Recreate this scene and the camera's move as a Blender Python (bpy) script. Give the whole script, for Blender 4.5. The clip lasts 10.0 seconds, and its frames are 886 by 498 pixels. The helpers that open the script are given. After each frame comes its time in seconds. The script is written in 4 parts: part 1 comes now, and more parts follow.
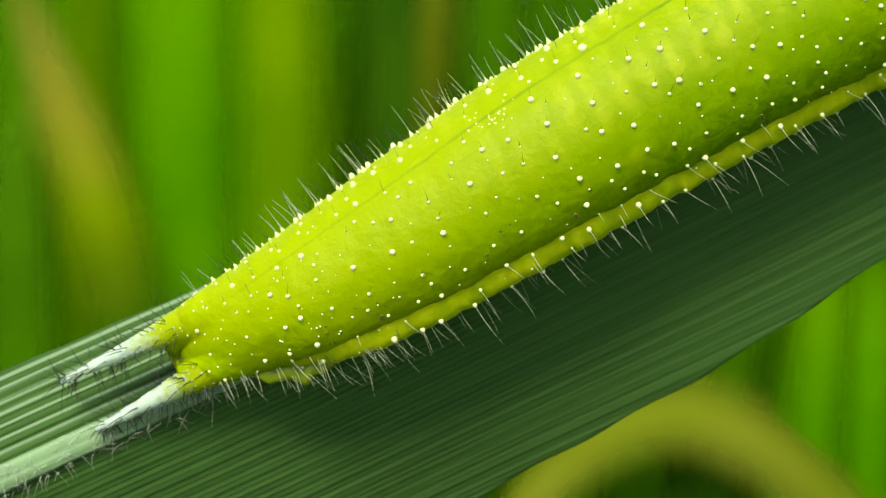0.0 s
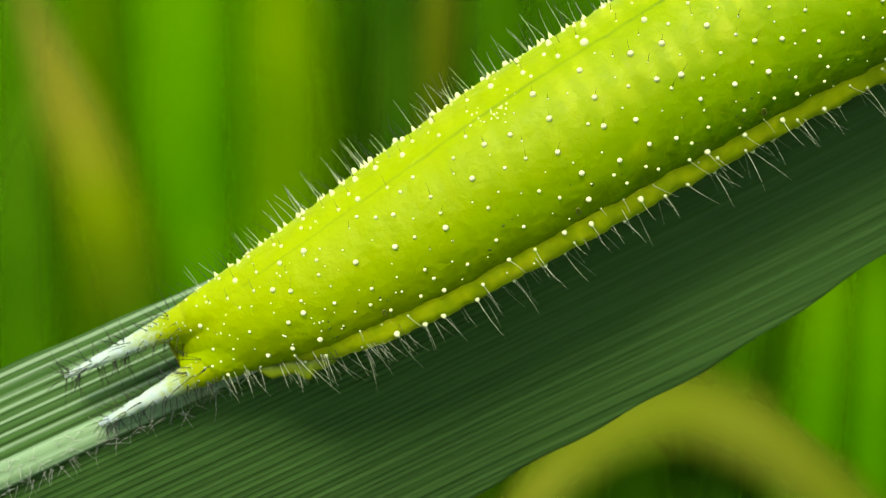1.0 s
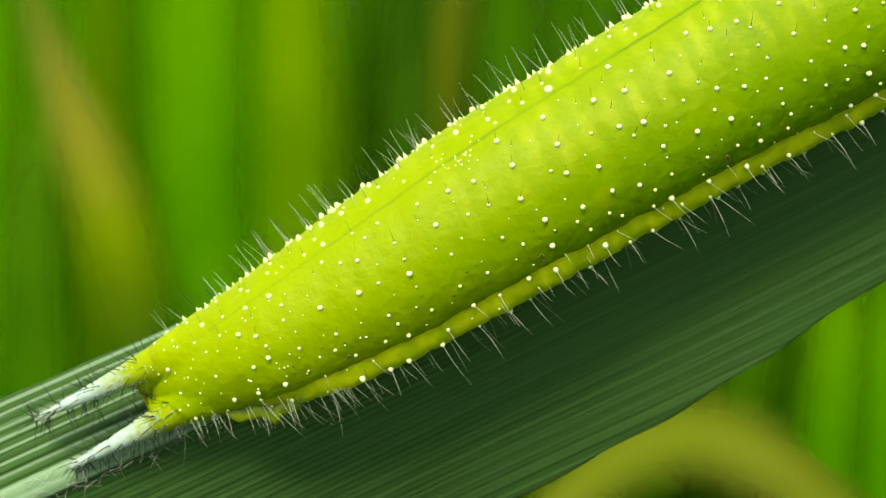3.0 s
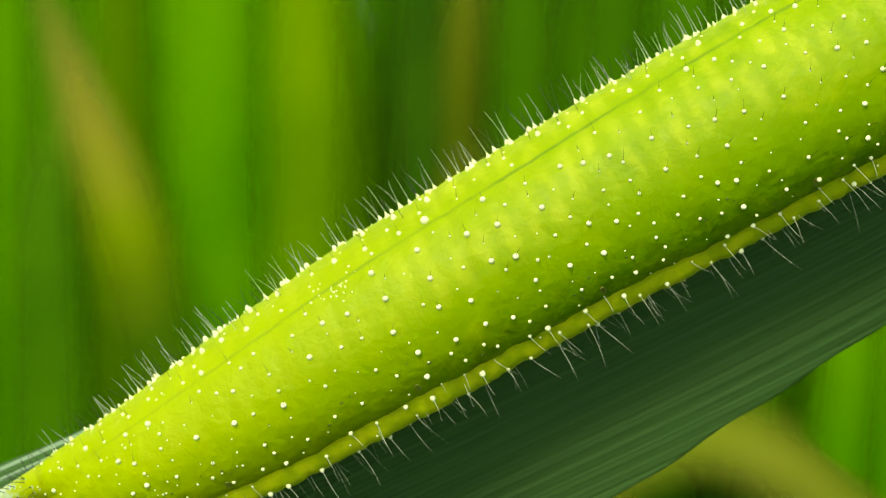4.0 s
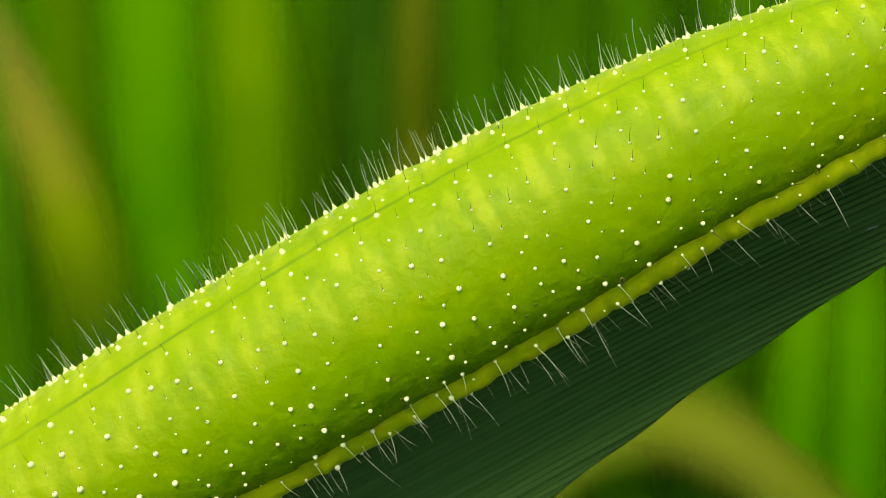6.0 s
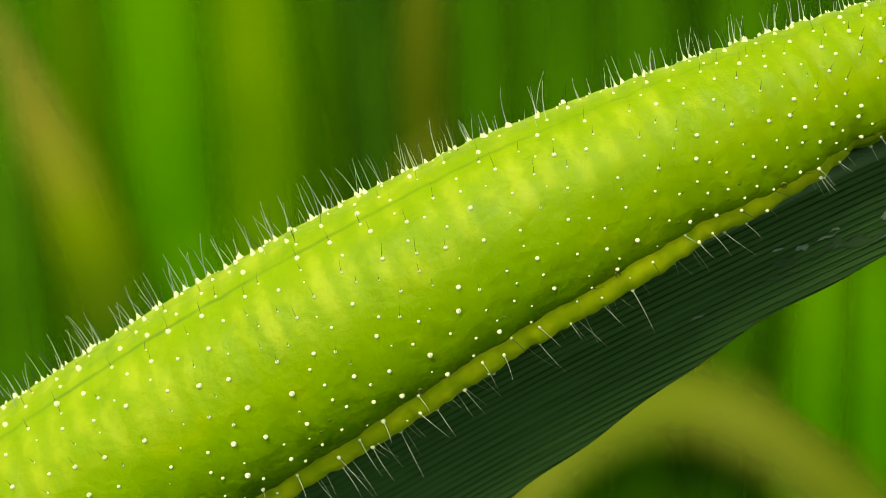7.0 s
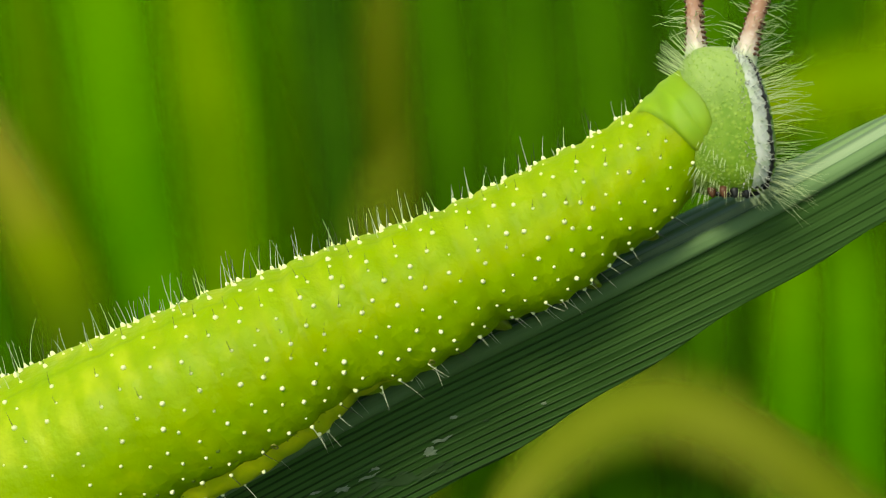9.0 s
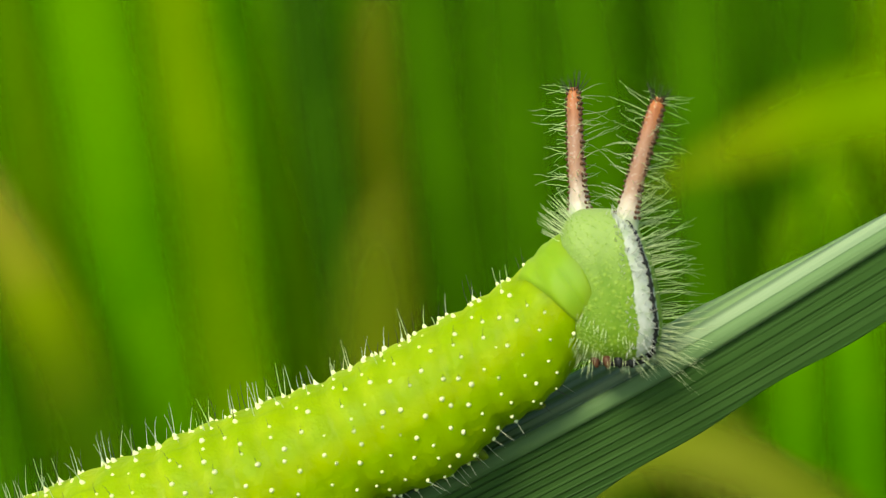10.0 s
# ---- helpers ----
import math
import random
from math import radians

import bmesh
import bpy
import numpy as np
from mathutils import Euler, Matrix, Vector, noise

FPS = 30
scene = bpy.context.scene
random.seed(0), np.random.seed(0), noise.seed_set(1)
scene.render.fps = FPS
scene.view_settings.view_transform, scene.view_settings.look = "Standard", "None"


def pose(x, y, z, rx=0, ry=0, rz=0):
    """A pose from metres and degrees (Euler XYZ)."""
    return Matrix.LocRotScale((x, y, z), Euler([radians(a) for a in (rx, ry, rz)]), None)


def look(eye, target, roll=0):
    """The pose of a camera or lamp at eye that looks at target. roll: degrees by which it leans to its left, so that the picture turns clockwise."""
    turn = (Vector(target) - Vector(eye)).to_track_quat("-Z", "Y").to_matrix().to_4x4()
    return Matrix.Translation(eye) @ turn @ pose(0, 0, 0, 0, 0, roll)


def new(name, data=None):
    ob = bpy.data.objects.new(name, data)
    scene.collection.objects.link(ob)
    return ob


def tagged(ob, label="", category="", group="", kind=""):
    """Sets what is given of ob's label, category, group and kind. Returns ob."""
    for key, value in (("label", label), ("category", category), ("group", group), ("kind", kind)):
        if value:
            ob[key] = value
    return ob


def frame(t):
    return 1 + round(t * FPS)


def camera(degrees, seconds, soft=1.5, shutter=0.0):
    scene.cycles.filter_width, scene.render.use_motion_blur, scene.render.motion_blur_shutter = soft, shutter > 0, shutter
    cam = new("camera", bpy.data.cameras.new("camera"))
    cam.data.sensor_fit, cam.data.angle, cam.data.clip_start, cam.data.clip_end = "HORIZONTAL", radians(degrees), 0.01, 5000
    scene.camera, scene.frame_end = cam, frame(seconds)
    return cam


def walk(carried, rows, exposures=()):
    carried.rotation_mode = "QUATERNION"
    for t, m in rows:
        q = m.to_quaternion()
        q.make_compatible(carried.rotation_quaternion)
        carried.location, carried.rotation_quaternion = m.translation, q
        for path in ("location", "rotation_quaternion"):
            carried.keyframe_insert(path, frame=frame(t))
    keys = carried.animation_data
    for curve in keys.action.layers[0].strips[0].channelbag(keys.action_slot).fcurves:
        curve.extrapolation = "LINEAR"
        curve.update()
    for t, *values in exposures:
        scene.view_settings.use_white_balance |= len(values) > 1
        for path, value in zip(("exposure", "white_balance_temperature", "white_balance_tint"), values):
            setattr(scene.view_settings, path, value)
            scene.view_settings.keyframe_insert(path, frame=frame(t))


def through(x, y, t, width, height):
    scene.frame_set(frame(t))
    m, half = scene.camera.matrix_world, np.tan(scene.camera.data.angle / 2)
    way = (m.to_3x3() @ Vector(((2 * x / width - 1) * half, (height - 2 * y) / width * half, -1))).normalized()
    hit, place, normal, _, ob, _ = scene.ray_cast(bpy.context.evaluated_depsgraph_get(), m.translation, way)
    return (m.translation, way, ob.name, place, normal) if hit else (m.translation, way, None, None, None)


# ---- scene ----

# Camera: carried slowly along a caterpillar, about three centimetres away from it.
cam = camera(35.0, 10.0, soft=0.5)
cam.data.dof.use_dof = True
cam.data.dof.focus_distance = 0.0322
cam.data.dof.aperture_fstop = 220.0
walk(cam, [
    (0, pose(0.00000, -0.03600, 0.36000, 76.00, -0.00, -0.00)),
    (0.5, pose(-0.00012, -0.03595, 0.36019, 75.61, 0.03, -0.14)),
    (1, pose(0.00004, -0.03605, 0.36002, 75.77, 0.14, 0.13)),
    (1.5, pose(0.00001, -0.03604, 0.35980, 76.11, 0.12, 0.20)),
    (1.8, pose(0.00001, -0.03610, 0.35978, 76.54, 0.07, 0.14)),
    (2, pose(0.00010, -0.03613, 0.35984, 76.84, 0.03, 0.08)),
    (2.2, pose(0.00022, -0.03606, 0.36011, 76.96, 0.10, 0.12)),
    (3.3, pose(0.00163, -0.03607, 0.36111, 76.63, 0.04, 1.12)),
    (3.5, pose(0.00185, -0.03591, 0.36202, 76.48, -0.14, 1.31)),
    (3.8, pose(0.00423, -0.03544, 0.36415, 76.15, -0.02, 1.93)),
    (4, pose(0.00535, -0.03526, 0.36439, 75.95, 0.31, 2.05)),
    (4.2, pose(0.00655, -0.03498, 0.36481, 75.74, 0.30, 2.08)),
    (4.5, pose(0.00789, -0.03433, 0.36554, 75.65, 0.36, 2.10)),
    (4.7, pose(0.00935, -0.03377, 0.36610, 75.49, 0.40, 2.45)),
    (5, pose(0.01114, -0.03314, 0.36783, 75.12, 0.96, 2.88)),
    (5.2, pose(0.01235, -0.03285, 0.36829, 74.98, 0.96, 2.71)),
    (5.5, pose(0.01361, -0.03232, 0.36879, 74.78, 1.03, 1.92)),
    (5.7, pose(0.01450, -0.03177, 0.36941, 74.60, 1.13, 1.75)),
    (6.8, pose(0.02010, -0.02987, 0.37179, 73.16, 2.61, 2.68)),
    (7, pose(0.02159, -0.02921, 0.37264, 73.15, 3.36, 2.76)),
    (7.5, pose(0.02410, -0.02817, 0.37296, 73.90, 3.99, 3.04)),
    (8, pose(0.02609, -0.02752, 0.37376, 74.91, 4.90, 2.96)),
    (8.2, pose(0.02712, -0.02705, 0.37360, 75.04, 5.11, 2.60)),
    (8.5, pose(0.02829, -0.02618, 0.37419, 74.26, 5.16, 1.84)),
    (8.7, pose(0.03028, -0.02508, 0.37564, 73.22, 5.52, 2.07)),
    (9, pose(0.03354, -0.02408, 0.37646, 72.65, 6.09, 2.86)),
    (9.5, pose(0.03386, -0.02290, 0.37732, 72.71, 6.66, 2.35)),
    (9.8, pose(0.03529, -0.02242, 0.37818, 73.19, 7.21, 2.41)),
    (10, pose(0.03640, -0.02212, 0.37871, 73.66, 7.79, 2.67)),

], exposures=[(0, 0.82, 7600, 2), (4, 0.8, 7600, 2), (5.5, 0.61, 7600, 2), (9, 0.65, 7600, 2), (10, 0.8, 7600, 2)])

# ---- world and light: bright hazy daylight from above ----
world = bpy.data.worlds.new("sky")
scene.world = world
world.use_nodes = True
sky = world.node_tree.nodes.new("ShaderNodeTexSky")
sky.sky_type = "NISHITA"
sky.sun_disc = False
sky.sun_elevation = radians(52)
sky.sun_rotation = radians(200)
background = world.node_tree.nodes["Background"]
background.inputs["Strength"].default_value = 0.125
world.node_tree.links.new(sky.outputs[0], background.inputs["Color"])

sun = new("sun", bpy.data.lights.new("sun", "SUN"))
sun.data.energy = 2.9
sun.data.angle = radians(18)
sun.data.color = (1.0, 0.96, 0.88)
sun.matrix_world = look((-0.40, -1.00, 1.74), (0.0, 0.0, 0.36))

MM = 0.001
# The space of leaf and caterpillar: x along the body to the head, -y to the camera, z across the body.
PERCH = pose(0, -0.036, 0.36, -14, 0, 0) @ pose(-0.006732, 0.0395, -0.002411, 0, -26.9, 0)


# ---- node helpers ----
class Nodes:
    def __init__(self, name):
        self.mat = bpy.data.materials.new(name)
        self.mat.use_nodes = True
        self.tree = self.mat.node_tree
        self.bsdf = self.tree.nodes["Principled BSDF"]
        self.out = self.tree.nodes["Material Output"]

    def add(self, kind):
        return self.tree.nodes.new("ShaderNode" + kind)

    def put(self, socket, value):
        if isinstance(value, bpy.types.NodeSocket):
            self.tree.links.new(value, socket)
        else:
            socket.default_value = value

    def math(self, op, a, b=0.0, c=0.0):
        n = self.add("Math")
        n.operation = op
        for i, v in enumerate((a, b, c)):
            self.put(n.inputs[i], v)
        return n.outputs[0]

    def ramp(self, v, lo, hi, a=0.0, b=1.0):
        n = self.add("MapRange")
        n.interpolation_type = "SMOOTHSTEP"
        for i, q in enumerate((v, lo, hi, a, b)):
            self.put(n.inputs[i], q)
        return n.outputs[0]

    def mix(self, f, a, b):
        n = self.add("Mix")
        n.data_type = "RGBA"
        self.put(n.inputs[0], f)
        for i, v in ((6, a), (7, b)):
            self.put(n.inputs[i], (*v, 1) if isinstance(v, tuple) else v)
        return n.outputs[2]

    def coord(self, kind="UV", scale=(1, 1, 1)):
        t = self.add("TexCoord")
        m = self.add("Mapping")
        self.tree.links.new(t.outputs[kind], m.inputs[0])
        m.inputs["Scale"].default_value = scale
        return m.outputs[0]

    def noise(self, vec, scale, detail=3.0, rough=0.55):
        n = self.add("TexNoise")
        self.put(n.inputs["Vector"], vec)
        n.inputs["Scale"].default_value = scale
        n.inputs["Detail"].default_value = detail
        n.inputs["Roughness"].default_value = rough
        return n.outputs[0]

    def split(self, vec):
        n = self.add("SeparateXYZ")
        self.put(n.inputs[0], vec)
        return n.outputs

    def bump(self, height, strength, distance):
        n = self.add("Bump")
        self.put(n.inputs["Height"], height)
        n.inputs["Strength"].default_value = strength
        n.inputs["Distance"].default_value = distance
        self.tree.links.new(n.outputs[0], self.bsdf.inputs["Normal"])

    def surface(self, color, rough=0.5, sss=0.0, reach=0.0005, spec=0.5):
        self.put(self.bsdf.inputs["Base Color"], (*color, 1) if isinstance(color, tuple) else color)
        self.put(self.bsdf.inputs["Roughness"], rough)
        self.bsdf.inputs["Specular IOR Level"].default_value = spec
        if sss:
            self.bsdf.inputs["Subsurface Weight"].default_value = sss
            self.bsdf.inputs["Subsurface Scale"].default_value = reach
            self.bsdf.inputs["Subsurface Radius"].default_value = (0.8, 0.9, 0.25)
        return self.mat

    def see_through(self, color, amount):
        """Adds light that passes through a thin leaf."""
        t = self.add("BsdfTranslucent")
        self.put(t.inputs[0], (*color, 1) if isinstance(color, tuple) else color)
        m = self.add("MixShader")
        m.inputs[0].default_value = amount
        self.tree.links.new(self.bsdf.outputs[0], m.inputs[1])
        self.tree.links.new(t.outputs[0], m.inputs[2])
        self.tree.links.new(m.outputs[0], self.out.inputs[0])
        return self.mat


# ---- materials ----
def skin_material():
    n = Nodes("caterpillar_skin")
    uv = n.coord("UV")
    s, th, _ = n.split(uv)          # millimetres along the body, degrees from the back line
    ob = n.coord("Object", (1000, 1000, 1000))
    big = n.noise(ob, 0.35, 2)
    fine = n.noise(ob, 2.6, 4)
    lime, yellow, pale, deep = (0.138, 0.284, 0.001), (0.222, 0.326, 0.001), (0.345, 0.425, 0.016), (0.058, 0.162, 0.001)
    a = n.math("ABSOLUTE", th)
    # degrees up from the side fold, which sinks a little towards the head
    rise = n.math("SUBTRACT", n.math("MULTIPLY_ADD", s, 0.92, 93.0), a)
    col = n.mix(n.ramp(n.math("MULTIPLY_ADD", big, 40.0, rise), 40, 105), lime, yellow)
    col = n.mix(n.ramp(s, 12, 22, 0, 0.45), col, (0.172, 0.312, 0.001))
    # lighter and deeper clouds where the flesh shows through
    flesh = n.noise(ob, 0.75, 4, 0.6)
    col = n.mix(n.ramp(flesh, 0.52, 0.72, 0, 0.55), col, (0.29, 0.375, 0.003))
    col = n.mix(n.ramp(flesh, 0.46, 0.28, 0, 0.45), col, (0.115, 0.235, 0.001))
    # soft pale bars on either side of the back line, one to each ring of the skin
    wob = n.math("MULTIPLY_ADD", fine, 0.45, s)
    band = n.math("SINE", n.math("MULTIPLY", wob, 6.2832 / 0.72))
    back = n.ramp(n.math("ABSOLUTE", n.math("SUBTRACT", a, 24.0)), 6, 34, 1, 0)
    blot = n.ramp(n.noise(ob, 0.9, 3), 0.34, 0.66, 0.1, 1.0)
    pf = n.math("MULTIPLY", n.math("MULTIPLY", n.ramp(band, -0.9, 0.9, 0.25, 1.0), back), n.math("MULTIPLY", blot, n.ramp(s, 6, 14, 0.35, 0.85)))
    col = n.mix(pf, col, pale)
    # mottled darker green band above the side fold
    cloud = n.noise(ob, 1.5, 5, 0.65)
    side = n.math("MULTIPLY", n.ramp(rise, 40, 12), n.ramp(cloud, 0.36, 0.62, 0.10, 1.0))
    side = n.math("MULTIPLY", side, n.math("MULTIPLY", n.ramp(s, 31, 39, 0.85, 0.08), n.ramp(s, 1, 5)))
    col = n.mix(side, col, deep)
    # a paler lattice of wrinkles low on the flank
    net = n.math("ABSOLUTE", n.math("SUBTRACT", n.noise(ob, 1.9, 2), 0.5))
    col = n.mix(n.math("MULTIPLY", n.ramp(net, 0.0, 0.05, 0.32, 0.0), n.ramp(rise, 60, 20)), col, (0.25, 0.36, 0.004))
    # thin dark line down the back
    line = n.ramp(n.math("MULTIPLY_ADD", fine, 1.2, a), 0.9, 2.5, 0.60, 0.0)
    line = n.math("MULTIPLY", n.math("MULTIPLY", line, n.ramp(s, 0.5, 3.5)), n.math("MULTIPLY", n.ramp(s, 22, 34, 1.0, 0.5), n.ramp(flesh, 0.34, 0.6, 0.35, 1.0)))
    col = n.mix(n.math("MULTIPLY", line, n.ramp(s, 42, 45, 1, 0)), col, (0.06, 0.15, 0.012))
    # front rings: yellow above, greener below, with a brighter yellow stripe between
    front = n.ramp(s, 33, 42)
    soft = n.math("MULTIPLY_ADD", flesh, 22.0, a)
    col = n.mix(n.math("MULTIPLY", front, 0.55), col, (0.180, 0.288, 0.001))
    # the lower green is also lightened to offset the shade falling on it
    col = n.mix(n.math("MULTIPLY", n.math("MULTIPLY", front, n.ramp(soft, 72, 96)), 0.7), col, (0.195, 0.335, 0.001))
    stripe = n.ramp(n.math("ABSOLUTE", n.math("SUBTRACT", soft, 71.0)), 3, 17, 0.5, 0.0)
    col = n.mix(n.math("MULTIPLY", stripe, front), col, (0.275, 0.365, 0.001))
    # the hind end is yellower
    col = n.mix(n.ramp(s, 3, 17, 0.55, 0), col, (0.31, 0.395, 0.001))
    n.bump(n.math("ADD", n.math("MULTIPLY", n.noise(ob, 1.3, 2), 2.2), n.noise(ob, 5.0, 3)), 0.34, 0.00011)
    return n.surface(col, n.ramp(fine, 0.3, 0.7, 0.45, 0.60), 0.8, 0.0009, 0.10)


def plain(name, color, rough=0.5, other=None, scale=3.0, sss=0.0, reach=0.0003):
    n = Nodes(name)
    ob = n.coord("Object", (1000, 1000, 1000))
    f = n.noise(ob, scale, 3)
    col = n.mix(n.ramp(f, 0.3, 0.7), color, other or tuple(c * 0.75 for c in color))
    n.bump(f, 0.2, 0.00003)
    return n.surface(col, rough, sss, reach, 0.25)


def fork_material():
    n = Nodes("fork_skin")
    u, v, _ = n.split(n.coord("UV"))
    ob = n.coord("Object", (1000, 1000, 1000))
    f = n.noise(ob, 5.0, 3)
    col = n.mix(n.ramp(n.math("MULTIPLY_ADD", f, 0.25, u), 0.70, 0.90), (0.29, 0.375, 0.001), (0.42, 0.53, 0.47))
    n.bump(f, 0.5, 0.00006)
    return n.surface(col, 0.5, 0.6, 0.0006, 0.15)


def horn_material():
    n = Nodes("horn_skin")
    u, v, _ = n.split(n.coord("UV"))
    ob = n.coord("Object", (1000, 1000, 1000))
    f = n.noise(ob, 5.0, 3)
    col = n.mix(n.ramp(n.math("MULTIPLY_ADD", f, 0.2, u), 0.30, 0.62), (0.50, 0.45, 0.36), (0.31, 0.165, 0.10))
    col = n.mix(n.ramp(u, 0.66, 1.0), col, (0.36, 0.105, 0.02))
    col = n.mix(n.ramp(n.noise(ob, 11.0, 2), 0.56, 0.66, 0.0, 0.45), col, (0.50, 0.42, 0.34))
    col = n.mix(n.ramp(u, 0.20, 0.28, 1, 0), col, (0.42, 0.50, 0.30))
    n.bump(f, 0.5, 0.00006)
    return n.surface(col, 0.5, 0.15, 0.0002)


def head_material():
    n = Nodes("head_skin")
    ob = n.coord("Object", (1000, 1000, 1000))
    f = n.noise(ob, 4.5, 3)
    x, y, z = n.split(ob)
    col = n.mix(n.ramp(f, 0.35, 0.65), (0.105, 0.218, 0.008), (0.142, 0.262, 0.014))
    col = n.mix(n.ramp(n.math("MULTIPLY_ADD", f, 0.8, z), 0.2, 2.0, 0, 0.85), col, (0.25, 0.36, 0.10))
    # pale raised granules set close together
    v = n.add("TexVoronoi")
    n.put(v.inputs["Vector"], ob)
    v.inputs["Scale"].default_value = 8.5
    grain = n.ramp(v.outputs["Distance"], 0.10, 0.5, 1, 0)
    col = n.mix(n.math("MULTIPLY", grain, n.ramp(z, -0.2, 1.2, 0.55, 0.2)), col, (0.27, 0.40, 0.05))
    n.bump(grain, 0.30, 0.00003)
    return n.surface(col, 0.62, 0.3, 0.0003, 0.3)


def leaf_material():
    n = Nodes("leaf_skin")
    s, v, _ = n.split(n.coord("UV"))
    lines = n.noise(n.coord("UV", (0.012, 3.2, 1)), 1.0, 4, 0.7)
    drift = n.noise(n.coord("UV", (0.02, 0.8, 1)), 1.0, 1)
    broad = n.math("SINE", n.math("MULTIPLY_ADD", drift, 6.0, n.math("MULTIPLY", v, 6.2832 / 0.40)))
    narrow = n.math("SINE", n.math("MULTIPLY_ADD", drift, 5.0, n.math("MULTIPLY", v, 6.2832 / 0.18)))
    patch = n.noise(n.coord("UV", (0.05, 0.25, 1)), 1.0, 3)
    worn = n.noise(n.coord("UV", (0.35, 1.4, 1)), 1.0, 4)
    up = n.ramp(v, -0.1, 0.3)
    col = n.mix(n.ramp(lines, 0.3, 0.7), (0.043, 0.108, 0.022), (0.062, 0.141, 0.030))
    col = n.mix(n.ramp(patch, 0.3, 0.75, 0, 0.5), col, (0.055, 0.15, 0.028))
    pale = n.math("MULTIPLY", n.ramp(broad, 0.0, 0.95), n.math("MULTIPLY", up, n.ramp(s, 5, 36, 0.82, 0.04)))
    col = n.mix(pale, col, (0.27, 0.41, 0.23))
    # light on the upper half past the head is painted in paler
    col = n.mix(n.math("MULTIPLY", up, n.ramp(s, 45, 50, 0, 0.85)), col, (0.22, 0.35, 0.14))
    # a pale band paints the highlight beside the midrib
    ridge = n.math("MULTIPLY", n.ramp(n.math("ABSOLUTE", n.math("SUBTRACT", n.math("MULTIPLY_ADD", lines, 0.2, v), 0.42)), 0.12, 0.45, 0.8, 0.0), n.ramp(s, 44, 48))
    col = n.mix(ridge, col, (0.31, 0.43, 0.24))
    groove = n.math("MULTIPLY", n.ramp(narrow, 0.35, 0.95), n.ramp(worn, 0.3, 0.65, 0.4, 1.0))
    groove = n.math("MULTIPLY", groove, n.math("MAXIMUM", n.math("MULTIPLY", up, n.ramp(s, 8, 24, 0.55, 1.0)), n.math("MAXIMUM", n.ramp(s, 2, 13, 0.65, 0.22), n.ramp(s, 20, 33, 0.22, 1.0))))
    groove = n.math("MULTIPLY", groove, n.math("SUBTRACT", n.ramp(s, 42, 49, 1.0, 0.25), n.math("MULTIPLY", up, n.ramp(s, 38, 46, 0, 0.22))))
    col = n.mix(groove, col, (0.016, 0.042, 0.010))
    height = n.math("SUBTRACT", n.math("ADD", n.math("MULTIPLY", lines, 0.6), n.math("MULTIPLY", broad, n.math("MULTIPLY", up, 0.4))), n.math("MULTIPLY", groove, 0.5))
    n.bump(height, 0.8, 0.00009)
    n.surface(col, n.ramp(lines, 0.3, 0.7, 0.5, 0.66), spec=0.12)
    return n.see_through(n.mix(0.4, col, (0.09, 0.22, 0.04)), 0.26)


def midrib_material():
    n = Nodes("midrib_skin")
    lines = n.noise(n.coord("UV", (0.03, 6.0, 1)), 1.0, 4, 0.7)
    col = n.mix(n.ramp(lines, 0.3, 0.7), (0.13, 0.23, 0.10), (0.25, 0.38, 0.22))
    # shade beneath the caterpillar's front is put into the rib colour, easing past the head
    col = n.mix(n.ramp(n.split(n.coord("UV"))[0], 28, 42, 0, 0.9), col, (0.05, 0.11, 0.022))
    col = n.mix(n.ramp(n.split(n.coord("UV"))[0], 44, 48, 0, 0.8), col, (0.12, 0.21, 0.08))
    n.bump(lines, 0.5, 0.00006)
    return n.surface(col, 0.6, spec=0.12)


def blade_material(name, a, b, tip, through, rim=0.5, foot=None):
    n = Nodes(name)
    u, v, _ = n.split(n.coord("UV"))
    ob = n.coord("Object", (1, 1, 1))
    f = n.noise(ob, 14.0, 3)
    lines = n.noise(n.coord("UV", (0.6, 9, 1)), 1.0, 2)
    col = n.mix(n.ramp(f, 0.35, 0.65), a, b)
    col = n.mix(n.ramp(n.math("MULTIPLY_ADD", f, 0.3, u), 0.75, 1.1), col, tip)
    col = n.mix(n.ramp(lines, 0.4, 0.8, 0, 0.05), col, tuple(c * 0.7 for c in a))
    if foot:
        # the blade is still green towards its foot
        col = n.mix(n.ramp(n.math("MULTIPLY_ADD", f, 0.1, u), 0.615, 0.70), foot, col)
    n.surface(col, 0.8, spec=0.04)
    n.see_through(n.mix(0.5, col, tuple(min(1, c * 1.6) for c in b)), through)
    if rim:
        # margin and tip fade to transparent, standing in for lens blur
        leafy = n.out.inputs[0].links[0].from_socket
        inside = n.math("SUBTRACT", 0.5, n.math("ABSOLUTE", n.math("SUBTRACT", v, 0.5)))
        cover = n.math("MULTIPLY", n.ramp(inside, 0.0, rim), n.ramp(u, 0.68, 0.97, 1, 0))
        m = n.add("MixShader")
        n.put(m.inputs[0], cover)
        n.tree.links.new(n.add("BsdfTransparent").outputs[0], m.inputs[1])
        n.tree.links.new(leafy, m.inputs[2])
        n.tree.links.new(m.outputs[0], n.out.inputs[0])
    return n.mat


